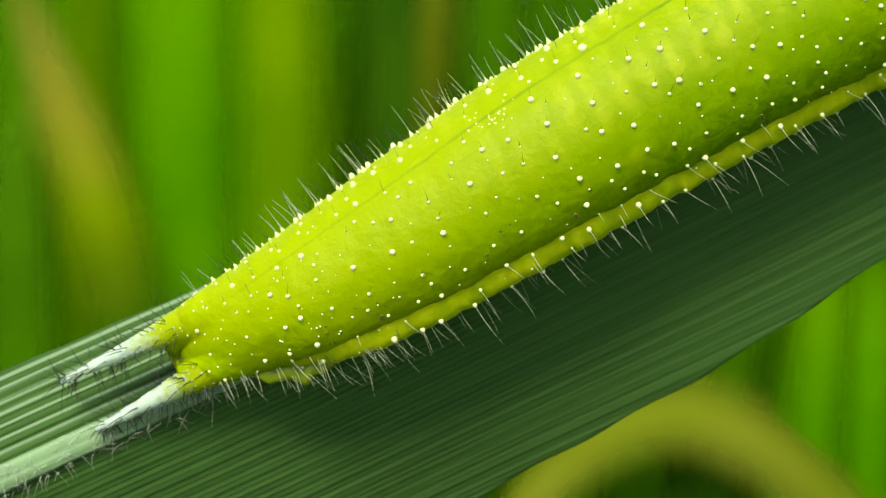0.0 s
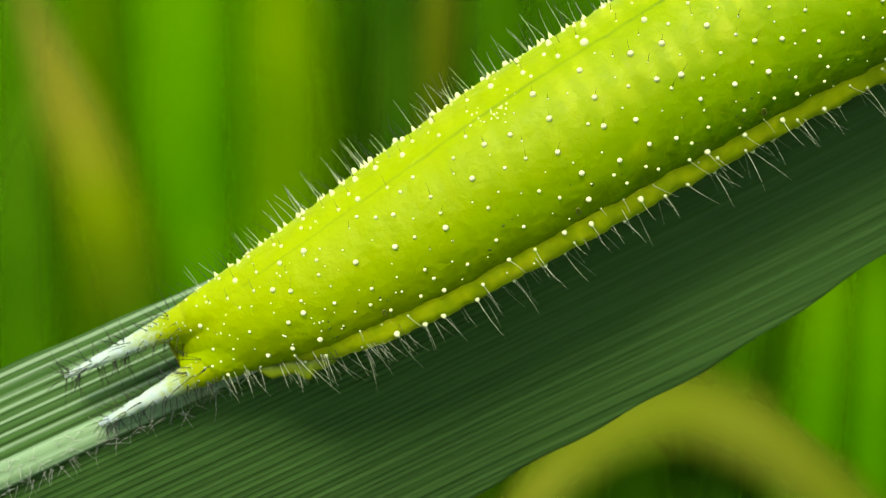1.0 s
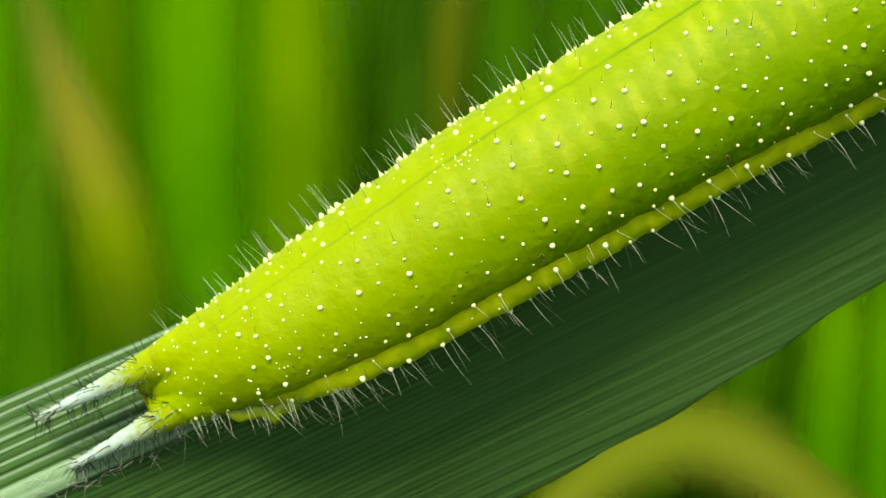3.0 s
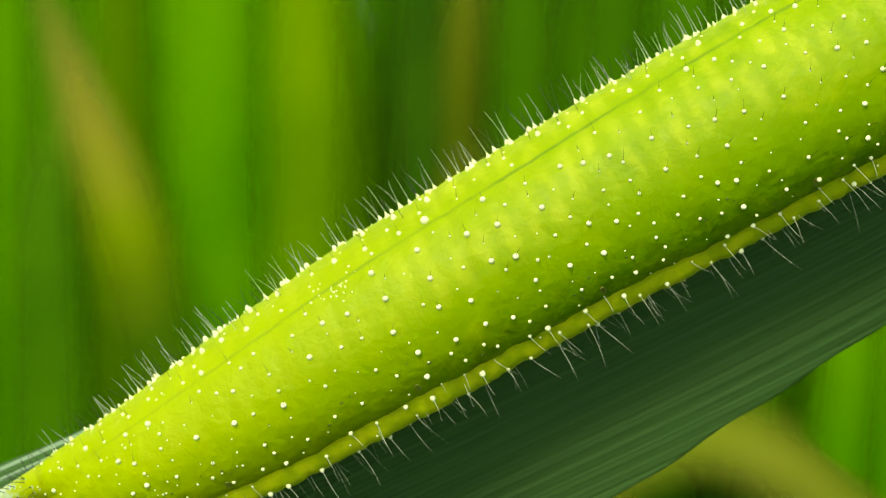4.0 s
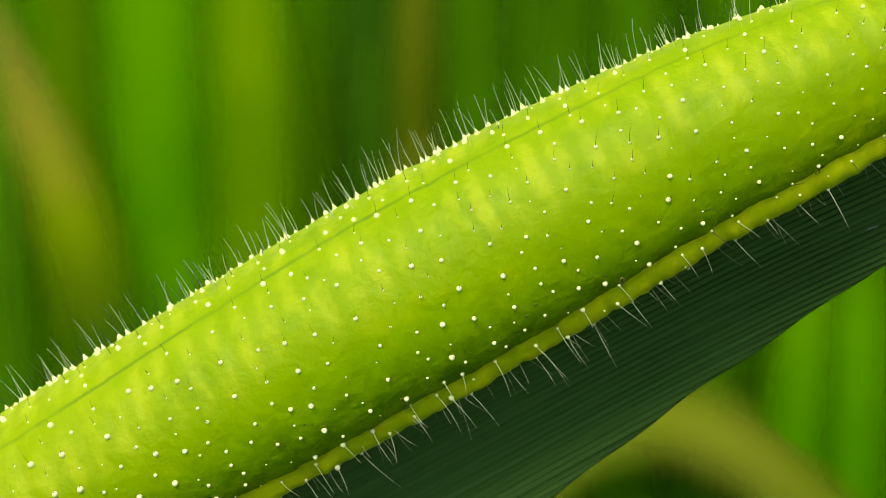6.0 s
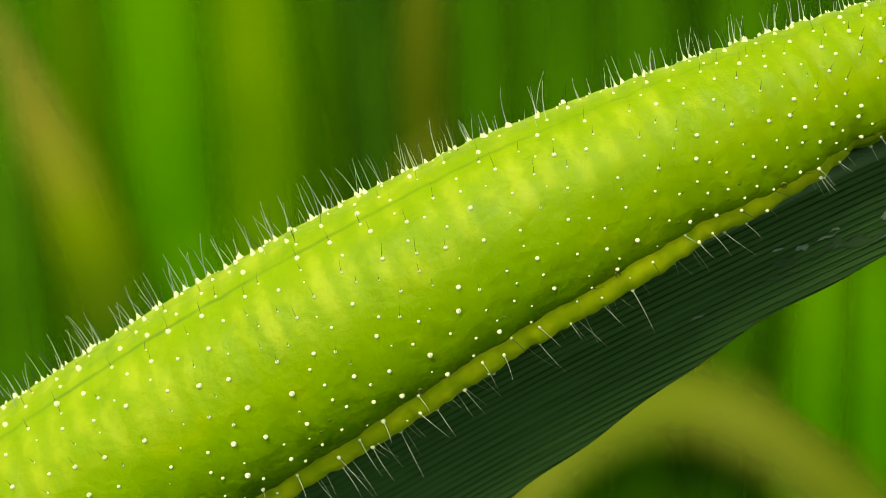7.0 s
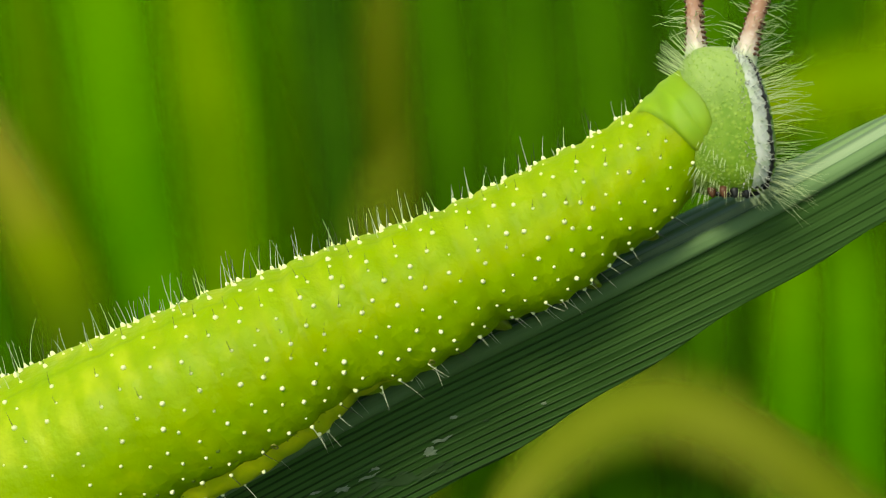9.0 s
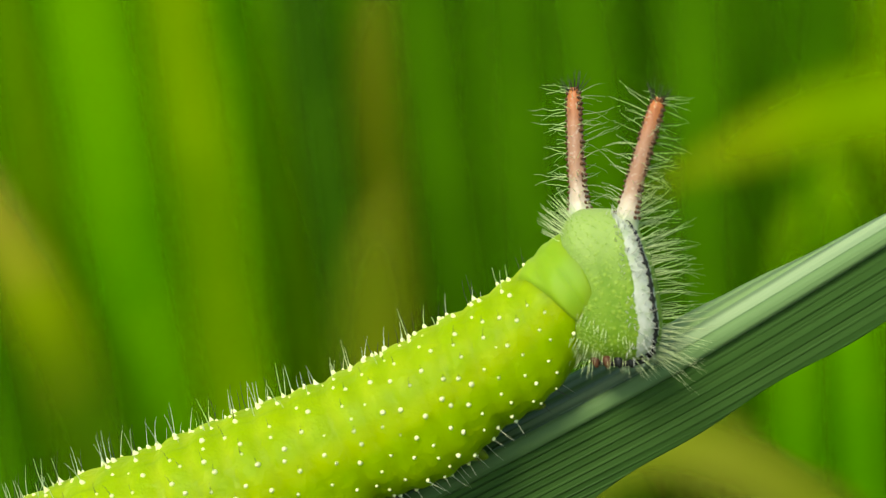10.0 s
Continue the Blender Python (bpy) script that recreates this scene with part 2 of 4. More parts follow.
def soil_material():
    n = Nodes("soil")
    ob = n.coord("Object")
    f = n.noise(ob, 9.0, 6)
    g = n.noise(ob, 0.7, 3)
    col = n.mix(n.ramp(f, 0.3, 0.7), (0.022, 0.020, 0.010), (0.05, 0.055, 0.02))
    col = n.mix(n.ramp(g, 0.4, 0.6, 0.2, 0.8), col, (0.03, 0.07, 0.012))
    n.bump(n.noise(ob, 60, 5), 0.6, 0.01)
    return n.surface(col, 0.9)


SKIN, LEAF, MIDRIB, FORK, HORN, HEAD = skin_material(), leaf_material(), midrib_material(), fork_material(), horn_material(), head_material()
FOLD = plain("side_fold_skin", (0.47, 0.55, 0.008), 0.55, (0.31, 0.43, 0.004), 1.9, 0.85, 0.0011)
SHIELD = plain("shield_skin", (0.155, 0.292, 0.006), 0.58, (0.190, 0.315, 0.008), 0.9, 0.8, 0.0009)
WHITE = plain("wart_white", (0.74, 0.78, 0.44), 0.5, (0.66, 0.72, 0.30), 2.0)
PALE_HAIR = plain("pale_hair", (0.50, 0.56, 0.37), 0.4)
GREEN_HAIR = plain("green_hair", (0.52, 0.64, 0.32), 0.4)
DARK_HAIR = plain("dark_hair", (0.03, 0.032, 0.02), 0.4)
UNDER = plain("underside_skin", (0.135, 0.19, 0.004), 0.5, (0.085, 0.135, 0.003), 1.5, 0.5, 0.0005)
FACE_WHITE = plain("face_white", (0.42, 0.46, 0.40), 0.8, (0.31, 0.38, 0.26), 5.0)
FACE_BLACK = plain("face_black", (0.012, 0.014, 0.012), 0.4)
BROWN = plain("mouth_brown", (0.085, 0.036, 0.016), 0.4)
DOWN = plain("white_down", (0.52, 0.55, 0.47), 0.6)
FORK_GRAIN = plain("fork_grain", (0.46, 0.58, 0.54), 0.5)
SPIRACLE = plain("spiracle_rim", (0.20, 0.22, 0.03), 0.45)
GRANULE = plain("head_granule", (0.16, 0.295, 0.022), 0.55, (0.22, 0.36, 0.07), 1.2, 0.5, 0.0003)
DARK_SPOT = plain("dark_spot", (0.10, 0.17, 0.015), 0.5)
WET = plain("dried_film", (0.24, 0.29, 0.20), 0.35, (0.13, 0.19, 0.10), 2.6)
DULL = plain("dull_film", (0.05, 0.095, 0.035), 0.35, (0.03, 0.065, 0.018), 2.2)


# ---- mesh helpers ----
def mesh_of(name, verts, faces, uvs=None, smooth=True):
    me = bpy.data.meshes.new(name)
    me.from_pydata([tuple(v) for v in verts], [], faces)
    if uvs is not None:
        layer = me.uv_layers.new(name="UVMap")
        index = np.empty(len(me.loops), dtype=np.int32)
        me.loops.foreach_get("vertex_index", index)
        layer.data.foreach_set("uv", np.asarray(uvs, dtype=np.float32)[index].ravel())
    if smooth:
        me.polygons.foreach_set("use_smooth", [True] * len(me.polygons))
    me.update()
    return me


def grid_faces(nu, nv, closed):
    faces = []
    for i in range(nu - 1):
        for j in range(nv if closed else nv - 1):
            k = (j + 1) % nv
            faces.append((i * nv + j, i * nv + k, (i + 1) * nv + k, (i + 1) * nv + j))
    return faces


def part(name, me, material, parent, label="", kind=""):
    ob = new(name, me)
    if not me.materials:
        me.materials.append(material)
    ob.parent = parent
    return tagged(ob, label, "", "", kind)


def curve_through(x, xs, ys):
    """Smooth values between stations (cubic Hermite)."""
    xs, ys = np.asarray(xs, float), np.asarray(ys, float)
    slope = np.gradient(ys, xs)
    i = np.clip(np.searchsorted(xs, x) - 1, 0, len(xs) - 2)
    h = xs[i + 1] - xs[i]
    t = np.clip((x - xs[i]) / h, 0, 1)
    return ((2 * t**3 - 3 * t**2 + 1) * ys[i] + (t**3 - 2 * t**2 + t) * h * slope[i]
            + (-2 * t**3 + 3 * t**2) * ys[i + 1] + (t**3 - t**2) * h * slope[i + 1])


def tube(path, radii, sides=10, squash=None, caps=True):
    """A tapered tube along points; uv runs 0 to 1 along it."""
    path = [Vector(p) for p in path]
    verts, uvs, faces = [], [], []
    ref = Vector((0.31, 0.87, 0.21))
    for i, p in enumerate(path):
        d = (path[min(i + 1, len(path) - 1)] - path[max(i - 1, 0)]).normalized()
        a = d.cross(ref).normalized()
        b = d.cross(a)
        for j in range(sides):
            q = 2 * math.pi * j / sides
            verts.append(p + a * math.cos(q) * radii[i] + b * math.sin(q) * radii[i])
            uvs.append((i / (len(path) - 1), j / sides))
    faces = grid_faces(len(path), sides, True)
    if caps:
        faces += [tuple(range(sides))[::-1], tuple(range((len(path) - 1) * sides, len(path) * sides))]
    return verts, faces, uvs


class Hairs:
    """Many fine curved hairs gathered in one mesh."""

    def __init__(self):
        self.verts, self.faces = [], []

    def add(self, root, way, length, radius, bend=(0, 0, 0), steps=4, wiggle=0.0):
        root, way, bend = Vector(root), Vector(way).normalized(), Vector(bend)
        a = way.cross(Vector((0.3, 0.5, 0.81))).normalized()
        b = way.cross(a)
        base = len(self.verts)
        for i in range(steps + 1):
            t = i / steps
            p = root + way * length * t + bend * length * t * t
            if wiggle:
                p += (a * random.uniform(-1, 1) + b * random.uniform(-1, 1)) * wiggle * length * t
            r = radius * (1 - 0.75 * t)
            for j in range(3):
                q = 2.094 * j
                self.verts.append(p + a * math.cos(q) * r + b * math.sin(q) * r)
        for i in range(steps):
            for j in range(3):
                k = (j + 1) % 3
                m = base + i * 3
                self.faces.append((m + j, m + k, m + 3 + k, m + 3 + j))
        m = base + steps * 3
        self.faces.append((m, m + 1, m + 2))

    def mesh(self, name):
        return mesh_of(name, self.verts, self.faces)


def dome(radius, height, sides=8, rings=3, sink=0.3):
    """A small wart standing on the xy plane."""
    verts, faces = [], []
    for i in range(rings + 1):
        q = i / (rings + 1) * math.pi / 2
        for j in range(sides):
            t = 2 * math.pi * j / sides
            verts.append((radius * math.cos(q) * math.cos(t), radius * math.cos(q) * math.sin(t), height * math.sin(q) - sink * radius * (i == 0)))
    faces = grid_faces(rings + 1, sides, True)
    verts.append((0, 0, height))
    top = len(verts) - 1
    faces += [(rings * sides + j, rings * sides + (j + 1) % sides, top) for j in range(sides)]
    return verts, faces


def peak(radius, height, sides=7):
    """A small pointed wart standing on the xy plane."""
    verts = []
    for r, h in ((1.15, -0.1), (0.85, 0.18), (0.5, 0.5), (0.26, 0.8)):
        verts += [(radius * r * math.cos(2 * math.pi * j / sides), radius * r * math.sin(2 * math.pi * j / sides), height * h) for j in range(sides)]
    faces = grid_faces(4, sides, True)
    verts.append((0, 0, height))
    return verts, faces + [(3 * sides + j, 3 * sides + (j + 1) % sides, 4 * sides) for j in range(sides)]


# ---- the shape that body and leaf share (millimetres) ----
def facing(s):
    """Degrees by which the back leans up from the camera's line."""
    return curve_through(s, (-60, 0, 14, 22, 30, 40, 48, 90), (34, 36, 43, 50, 51, 61, 68, 74))


def back_way(s):
    q = np.radians(facing(s))
    return np.stack([0 * q, -np.cos(q), np.sin(q)], -1)


def side_way(s):
    q = np.radians(facing(s))
    return np.stack([0 * q, -np.sin(q), -np.cos(q)], -1)


UP_S, UP_N = (-0.9, 0, 1.6, 5.3, 10, 15, 20, 25, 28, 31.8, 34, 36.7, 40, 43.3, 45.4, 47.2, 48.4), (0.32, 0.62, 1.08, 1.80, 2.55, 2.95, 3.28, 3.45, 3.40, 3.15, 2.85, 2.40, 1.75, 1.02, 0.75, 0.68, 0.80)
LO_S, LO_N = (-0.9, 0, 1.4, 2.6, 5, 10, 15, 20, 25, 28, 32, 36, 40, 43, 44.5, 45.8, 46.7, 47.6, 48.4), (-0.75, -1.15, -1.70, -2.15, -2.43, -2.47, -2.32, -2.28, -2.15, -2.00, -1.76, -1.63, -1.68, -1.87, -2.00, -1.98, -1.88, -1.72, -1.50)
RIB_S, RIB_N = (-60, -6.8, 0, 20, 34, 40, 45, 49, 54.5, 100), (-1.0, -1.05, -1.30, -1.50, -1.58, -1.88, -2.35, -2.68, -2.85, -3.6)


def body_axis(s):
    up, lo = curve_through(s, UP_S, UP_N), curve_through(s, LO_S, LO_N)
    r = (up - lo) / 2
    q = np.radians(facing(s))
    y = rib_depth(s) - 0.95 * r * np.cos(q)
    return np.stack([s + 0 * r, y, (up + lo) / 2], -1), r


SEGMENTS = (-0.9, 1.9, 7.7, 13.2, 19.0, 25.0, 30.7, 35.5, 39.5, 43.0, 46.0, 48.4)   # ring borders, hind end to neck
RINGS = []
for a, b in zip(SEGMENTS, SEGMENTS[1:]):
    count = max(2, round((b - a) / (0.86 if a < 34 else 0.64)))
    RINGS += [(a + (b - a) * (i + 0.5) / count, (b - a) / count, i) for i in range(count)]
CREASES = np.array([c - w / 2 for c, w, i in RINGS])
DEEP = np.array(SEGMENTS)


def fold_at(s):
    """Degrees from the back line to the yellow fold."""
    return facing(s) + curve_through(s, (0, 8, 20, 35, 50), (57, 58, 63, 68, 70))


def fold_span(s):
    """Upper and lower border of the fold, degrees from the back line."""
    wave = 1.0 * np.sin(s * 1.05) + 0.7 * np.sin(s * 2.7 + 1) + 0.6 * np.sin(s * 6.1) + 0.35 * np.sin(s * 13.7 + 2) + 0.25 * np.sin(s * 24.1)
    return fold_at(s) - 5.0 - 10 * np.clip((s - 22) / 9, 0, 1) + wave, facing(s) + 99


def fold_lift(s, deg):
    """Millimetres by which the fold stands out of the flank."""
    top, end = fold_span(s)
    f = (np.abs(deg) - top) / (end - top)
    k = np.clip(f / 0.36, 0, 1)
    rise = k * k * (3 - 2 * k) * (1 - 0.9 * np.clip((f - 0.38) / 0.45, 0, 1))
    ends = np.clip((s - 2.2) / 2.0, 0, 1) * np.clip((40.5 - s) / 6, 0, 1)
    lump = 1 + 0.06 * np.sin(s * 4.3) + 0.05 * np.sin(s * 9.7 + 2) + 0.04 * np.sin(s * 17.3)
    return np.where((f > 0) & (f < 1.02), 0.26 * rise * ends * lump, 0.0)


FORKS = (((4.0, -2.2, 0.10), (-3.85, -1.05, 0.58), 0.10), ((4.0, -2.15, -0.85), (-3.62, -0.95, -1.02), -0.02))


def fork_at(fork, s):
    """Centre and radius of a tail point at s."""
    (ax, ay, az), (bx, by, bz), mid = fork
    t = (ax - s) / (ax - bx)
    r = curve_through(s, (-3.9, -3, -1.8, -0.6, 0.6, 2.3, 4), (0.05, 0.14, 0.25, 0.40, 0.62, 0.86, 1.0))
    return ay + (by - ay) * t, az + (bz - az) * t + mid * np.sin(np.clip(t, 0, 1) * 3.1), r


def with_forks(s, q, c, r):
    """Blends the roots of the two tail points into the rounded hind end."""
    if np.min(s) > 4.5:
        return r
    way = np.cos(q)[..., None] * back_way(s) + np.sin(q)[..., None] * side_way(s)
    total = np.exp(r / 0.13)
    for fork in FORKS:
        y, z, rf = fork_at(fork, np.minimum(s, 4.0))
        dy, dz = y - c[..., 1], z - c[..., 2]
        b = dy * way[..., 1] + dz * way[..., 2]
        disc = rf * rf - dy * dy - dz * dz + b * b
        reach = b + np.sqrt(0.5 * (disc + np.sqrt(disc * disc + 0.01)))
        total = total + np.exp(np.clip(reach, 0, 4) / 0.13) * np.clip((disc + 0.06) / 0.08, 0, 1) * (b > 0)
    blend = np.clip((4.5 - s) / 2.0, 0, 1)
    ease = np.clip((0.3 - s) / 1.1, 0, 1)
    return r + (0.13 * np.log(total) - r) * blend - 0.20 * ease * ease


def body_point(s, deg, lift=0.0):
    """Points of the skin in metres, s in millimetres along, deg from the back line towards the camera's lower side."""
    s, deg = np.broadcast_arrays(np.asarray(s, float), np.asarray(deg, float))
    c, r = body_axis(s)
    r = r * np.sqrt(np.clip(1 - (np.clip(1.7 - s, 0, 2.6) / 2.63) ** 2, 0.02, 1))
    d1 = np.min(np.abs(s[..., None] - CREASES), -1)
    d2 = np.min(np.abs(s[..., None] - DEEP), -1)
    swell = -(0.015 + 0.050 * np.clip((s - 34) / 5, 0, 1)) * np.exp(-(d1 / 0.13) ** 2) - 0.032 * np.exp(-(d2 / 0.24) ** 2)
    q = np.radians(deg)
    r = with_forks(s, q, c, r)
    flat = 1 - 0.10 * np.clip(-np.cos(q), 0, 1) ** 2
    ripple = 0.012 * np.sin(s * 2.3 + deg * 0.11) * np.sin(deg * 0.07 + s * 0.9)
    lobe = 0.17 * np.exp(-((np.abs(deg) - 125) / 26) ** 2) * (1 - np.exp(-(d2 / 0.7) ** 2)) * np.clip((s - 30) / 8, 0, 1)
    rr = (r * flat + lobe + swell * np.minimum(1, r / 1.6) + ripple) + lift
    p = c + rr[..., None] * (np.cos(q)[..., None] * back_way(s) + np.sin(q)[..., None] * side_way(s))
    p[..., 0] += 0.28 * (p[..., 2] - c[..., 2]) * np.clip((s - 42) / 5, 0, 1)
    return p * MM


def body_out(s, deg):
    q = np.radians(deg)
    w = np.cos(q) * back_way(np.array(float(s))) + np.sin(q) * side_way(np.array(float(s)))
    return Vector(w)


def rib_depth(s):
    return curve_through(s, (-60, -8, 0, 10, 22, 30, 38, 48, 55, 100), (-0.7, -0.6, -0.6, 0.0, 0.0, -0.4, -1.3, -1.6, -1.8, -2.2))


# ---- ground ----
def build_ground():
    n, size = 60, 400.0
    verts, uvs = [], []
    for i in range(n + 1):
        for j in range(n + 1):
            u, v = (2 * i / n - 1), (2 * j / n - 1)
            x, y = size * u * abs(u) ** 3, size * v * abs(v) ** 3
            z = 0.004 * noise.noise((x * 6, y * 6, 0.3)) + 0.01 * noise.noise((x, y, 1.3)) * min(1, abs(x) + abs(y)) - 0.006
            verts.append((x, y, z))
    ground = new("ground", mesh_of("ground", verts, grid_faces(n + 1, n + 1, False)))
    ground.data.materials.append(soil_material())
    return tagged(ground, "dark damp soil under tall green grass", "ground", "", "structure")


# ---- the leaf on which the caterpillar sits ----
def leaf_path():
    """Centre line of the leaf in its own space: from the ground up to the perch and on to the tip."""
    down, p, heading, rows = [], Vector((-16, 0, 0)), math.pi, []
    to_world = PERCH
    s = -16.0
    for i in range(400):
        heading = min(heading + 0.013, math.pi + math.radians(61))
        p = p + Vector((math.cos(heading), 0, math.sin(heading))) * 3.0
        s -= 3.0
        down.append((s, p.copy(), Vector((-math.cos(heading), 0, -math.sin(heading)))))
        if (to_world @ (p * MM)).z < -0.004:
            break
    rows = down[::-1]
    s = -16.0
    while s <= 92:
        rows.append((s, Vector((s, 0, 0)), Vector((1, 0, 0))))
        s += 0.5
    return rows


def lean_back(s):
    return float(curve_through(s, (-400, -5, 5, 18, 28, 38, 48, 92), (0.40, 0.41, 0.37, 0.26, 0.38, 0.42, 0.36, 0.30)))


def leaf_low(s):
    edge = curve_through(s, (-400, -80, -10, 7, 13, 18, 25.6, 31.5, 35, 41, 44, 47.5, 50, 53.5, 70, 92), (4.0, 5.8, 6.9, 6.95, 6.4, 5.8, 4.85, 3.9, 3.2, 2.75, 2.28, 1.85, 1.68, 1.6, 1.0, 0.15))
    return edge + 0.05 * math.sin(s * 1.7) + 0.04 * math.sin(s * 0.61)


def leaf_high(s):
    edge = curve_through(s, (-400, -80, -5.4, 1, 20, 48, 51, 54.5, 70, 92), (3.0, 3.4, 3.40, 3.2, 2.4, 1.7, 1.5, 0.9, 0.7, 0.1))
    return edge + 0.12 * math.exp(-((s - 50.2) / 0.5) ** 2) + 0.03 * math.sin(s * 2.1)


def build_leaf():
    rows = leaf_path()
    leaf = new("grass_leaf")
    leaf.matrix_world = PERCH
    tagged(leaf, "long green grass leaf with fine parallel veins, folded along its midrib", "leaf")
    nl, nh = 64, 34
    verts, uvs = [], []
    for s, p, ahead in rows:
        q = math.radians(float(facing(s)))
        across = Vector((-ahead.z, 0, ahead.x))
        away = Vector((0, 1, 0))
        rib = p + across * float(curve_through(s, RIB_S, RIB_N)) + away * float(rib_depth(s))
        up = across * math.cos(q) + away * math.sin(q)
        lb = lean_back(s)
        low = -across * math.sqrt(1 - lb * lb) + away * lb
        wl, wh = float(leaf_low(s)), float(leaf_high(s))
        soft = min(1, max(0.2, (44 - s) / 14))
        line = []
        for j in range(nl):
            t = 1 - j / nl
            groove = 0.02 * soft * math.sin(t * wl * 14.3) + 0.10 * math.sin(t * 3.0) * wl / 6
            line.append((rib + low * (t * wl) + Vector((0, -1, 0)) * groove, -t * wl))
        for j in range(nh + 1):
            t = j / nh
            ridge = (0.035 * soft * math.sin(t * wh * 14.28) + 0.16 * math.sin(t * 3.1)) * min(1, t * 4)
            line.append((rib + up * (t * wh) + (across * math.sin(q) - away * math.cos(q)) * ridge, t * wh))
        back = [(v + Vector((0, 0.13, 0)) - across * 0.02, w) for v, w in line[::-1]]
        for v, w in line + back:
            verts.append(v * MM)
            uvs.append((s, w))
    nv = 2 * (nl + nh + 1)
    faces = grid_faces(len(rows), nv, True)
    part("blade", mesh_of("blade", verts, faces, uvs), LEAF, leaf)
    # pale midrib: a low rounded ridge
    verts, uvs = [], []
    for s, p, ahead in rows:
        across = Vector((-ahead.z, 0, ahead.x))
        rib = p + across * float(curve_through(s, RIB_S, RIB_N)) + Vector((0, float(rib_depth(s)), 0))
        w = float(curve_through(s, (-400, -10, 10, 48, 92), (0.6, 0.40, 0.34, 0.20, 0.06)))
        for j in range(10):
            q = 2 * math.pi * j / 10
            flute = 1 + 0.10 * math.sin(5 * q)
            verts.append((rib + across * (w * math.cos(q)) * flute + Vector((0, 0.13 * math.sin(q) * flute + 0.02, 0))) * MM)
            uvs.append((s, w * math.cos(q)))
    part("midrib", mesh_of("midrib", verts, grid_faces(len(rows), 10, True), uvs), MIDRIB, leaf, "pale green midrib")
    # white fuzz at the near end of the midrib
    fuzz = Hairs()
    for i in range(300):
        s = random.uniform(-10, 5)
        z = float(curve_through(s, RIB_S, RIB_N)) + random.uniform(-0.5, 0.35)
        y = float(rib_depth(s)) - 0.14
        fuzz.add(Vector((s, y, z)) * MM, (random.uniform(-1, 1), -0.15, random.uniform(-0.9, 0.5)), random.uniform(0.2, 0.6) * MM, 0.007 * MM, (random.uniform(-.4, .4), 0, -0.3))
    part("fuzz", fuzz.mesh("fuzz"), DOWN, leaf, "fine white leaf hairs", "stuff")
    return leaf


def low_half(s, w):
    """A point of the shaded lower half, w millimetres under the midrib."""
    lb = lean_back(s)
    z = float(curve_through(s, RIB_S, RIB_N)) - math.sqrt(1 - lb * lb) * w
    t = w / float(leaf_low(s))
    bulge = 0.10 * math.sin(t * 3.0) * float(leaf_low(s)) / 6
    return Vector((s, float(rib_depth(s)) + lb * w - bulge - 0.03, z))


def build_films():
    """Thin dried smears on the lower half of the leaf."""
    places = ((39.85, 1.76, 0.22, 0.15, WET), (40.2, 1.60, 0.26, 0.07, WET), (37.65, 1.58, 0.20, 0.09, WET), (38.3, 1.60, 0.30, 0.05, WET), (38.55, 1.48, 0.16, 0.06, WET), (38.6, 1.95, 0.95, 0.24, DULL), (37.1, 1.32, 0.14, 0.05, WET), (37.15, 1.75, 0.32, 0.16, DULL),
              (36.8, 2.05, 0.45, 0.10, DULL), (39.7, 2.25, 0.55, 0.16, DULL), (42.6, 1.89, 0.07, 0.06, WET), (40.75, 1.2, 0.12, 0.06, WET), (34.6, 2.1, 0.22, 0.04, WET), (41.3, 1.65, 0.10, 0.05, DULL))
    for s, w, long, wide, mat in places:
        n = 36
        seed = s * 3.1
        verts = [low_half(s, w) * MM]
        for ring in (0.5, 1.0):
            for j in range(n):
                q = 2 * math.pi * j / n
                k = ring * (0.75 + 0.5 * noise.noise((math.cos(q) * 1.7, math.sin(q) * 1.7, seed)) + 0.35 * noise.noise((math.cos(q) * 4, math.sin(q) * 4, seed)))
                p = low_half(s + long * k * math.cos(q), max(0.05, w + wide * k * math.sin(q) + 0.10 * long * math.sin(3 * math.cos(q))))
                p.y -= 0.02 * (1.2 - ring)
                verts.append(p * MM)
        faces = [(0, 1 + j, 1 + (j + 1) % n) for j in range(n)] + [(1 + j, 1 + n + j, 1 + n + (j + 1) % n, 1 + (j + 1) % n) for j in range(n)]
        ob = new("dried_film", mesh_of("dried_film", verts, faces))
        ob.data.materials.append(mat)
        ob.matrix_world = PERCH
        tagged(ob, "thin greyish dried smear on the shaded leaf", "smear", "smears on the leaf")


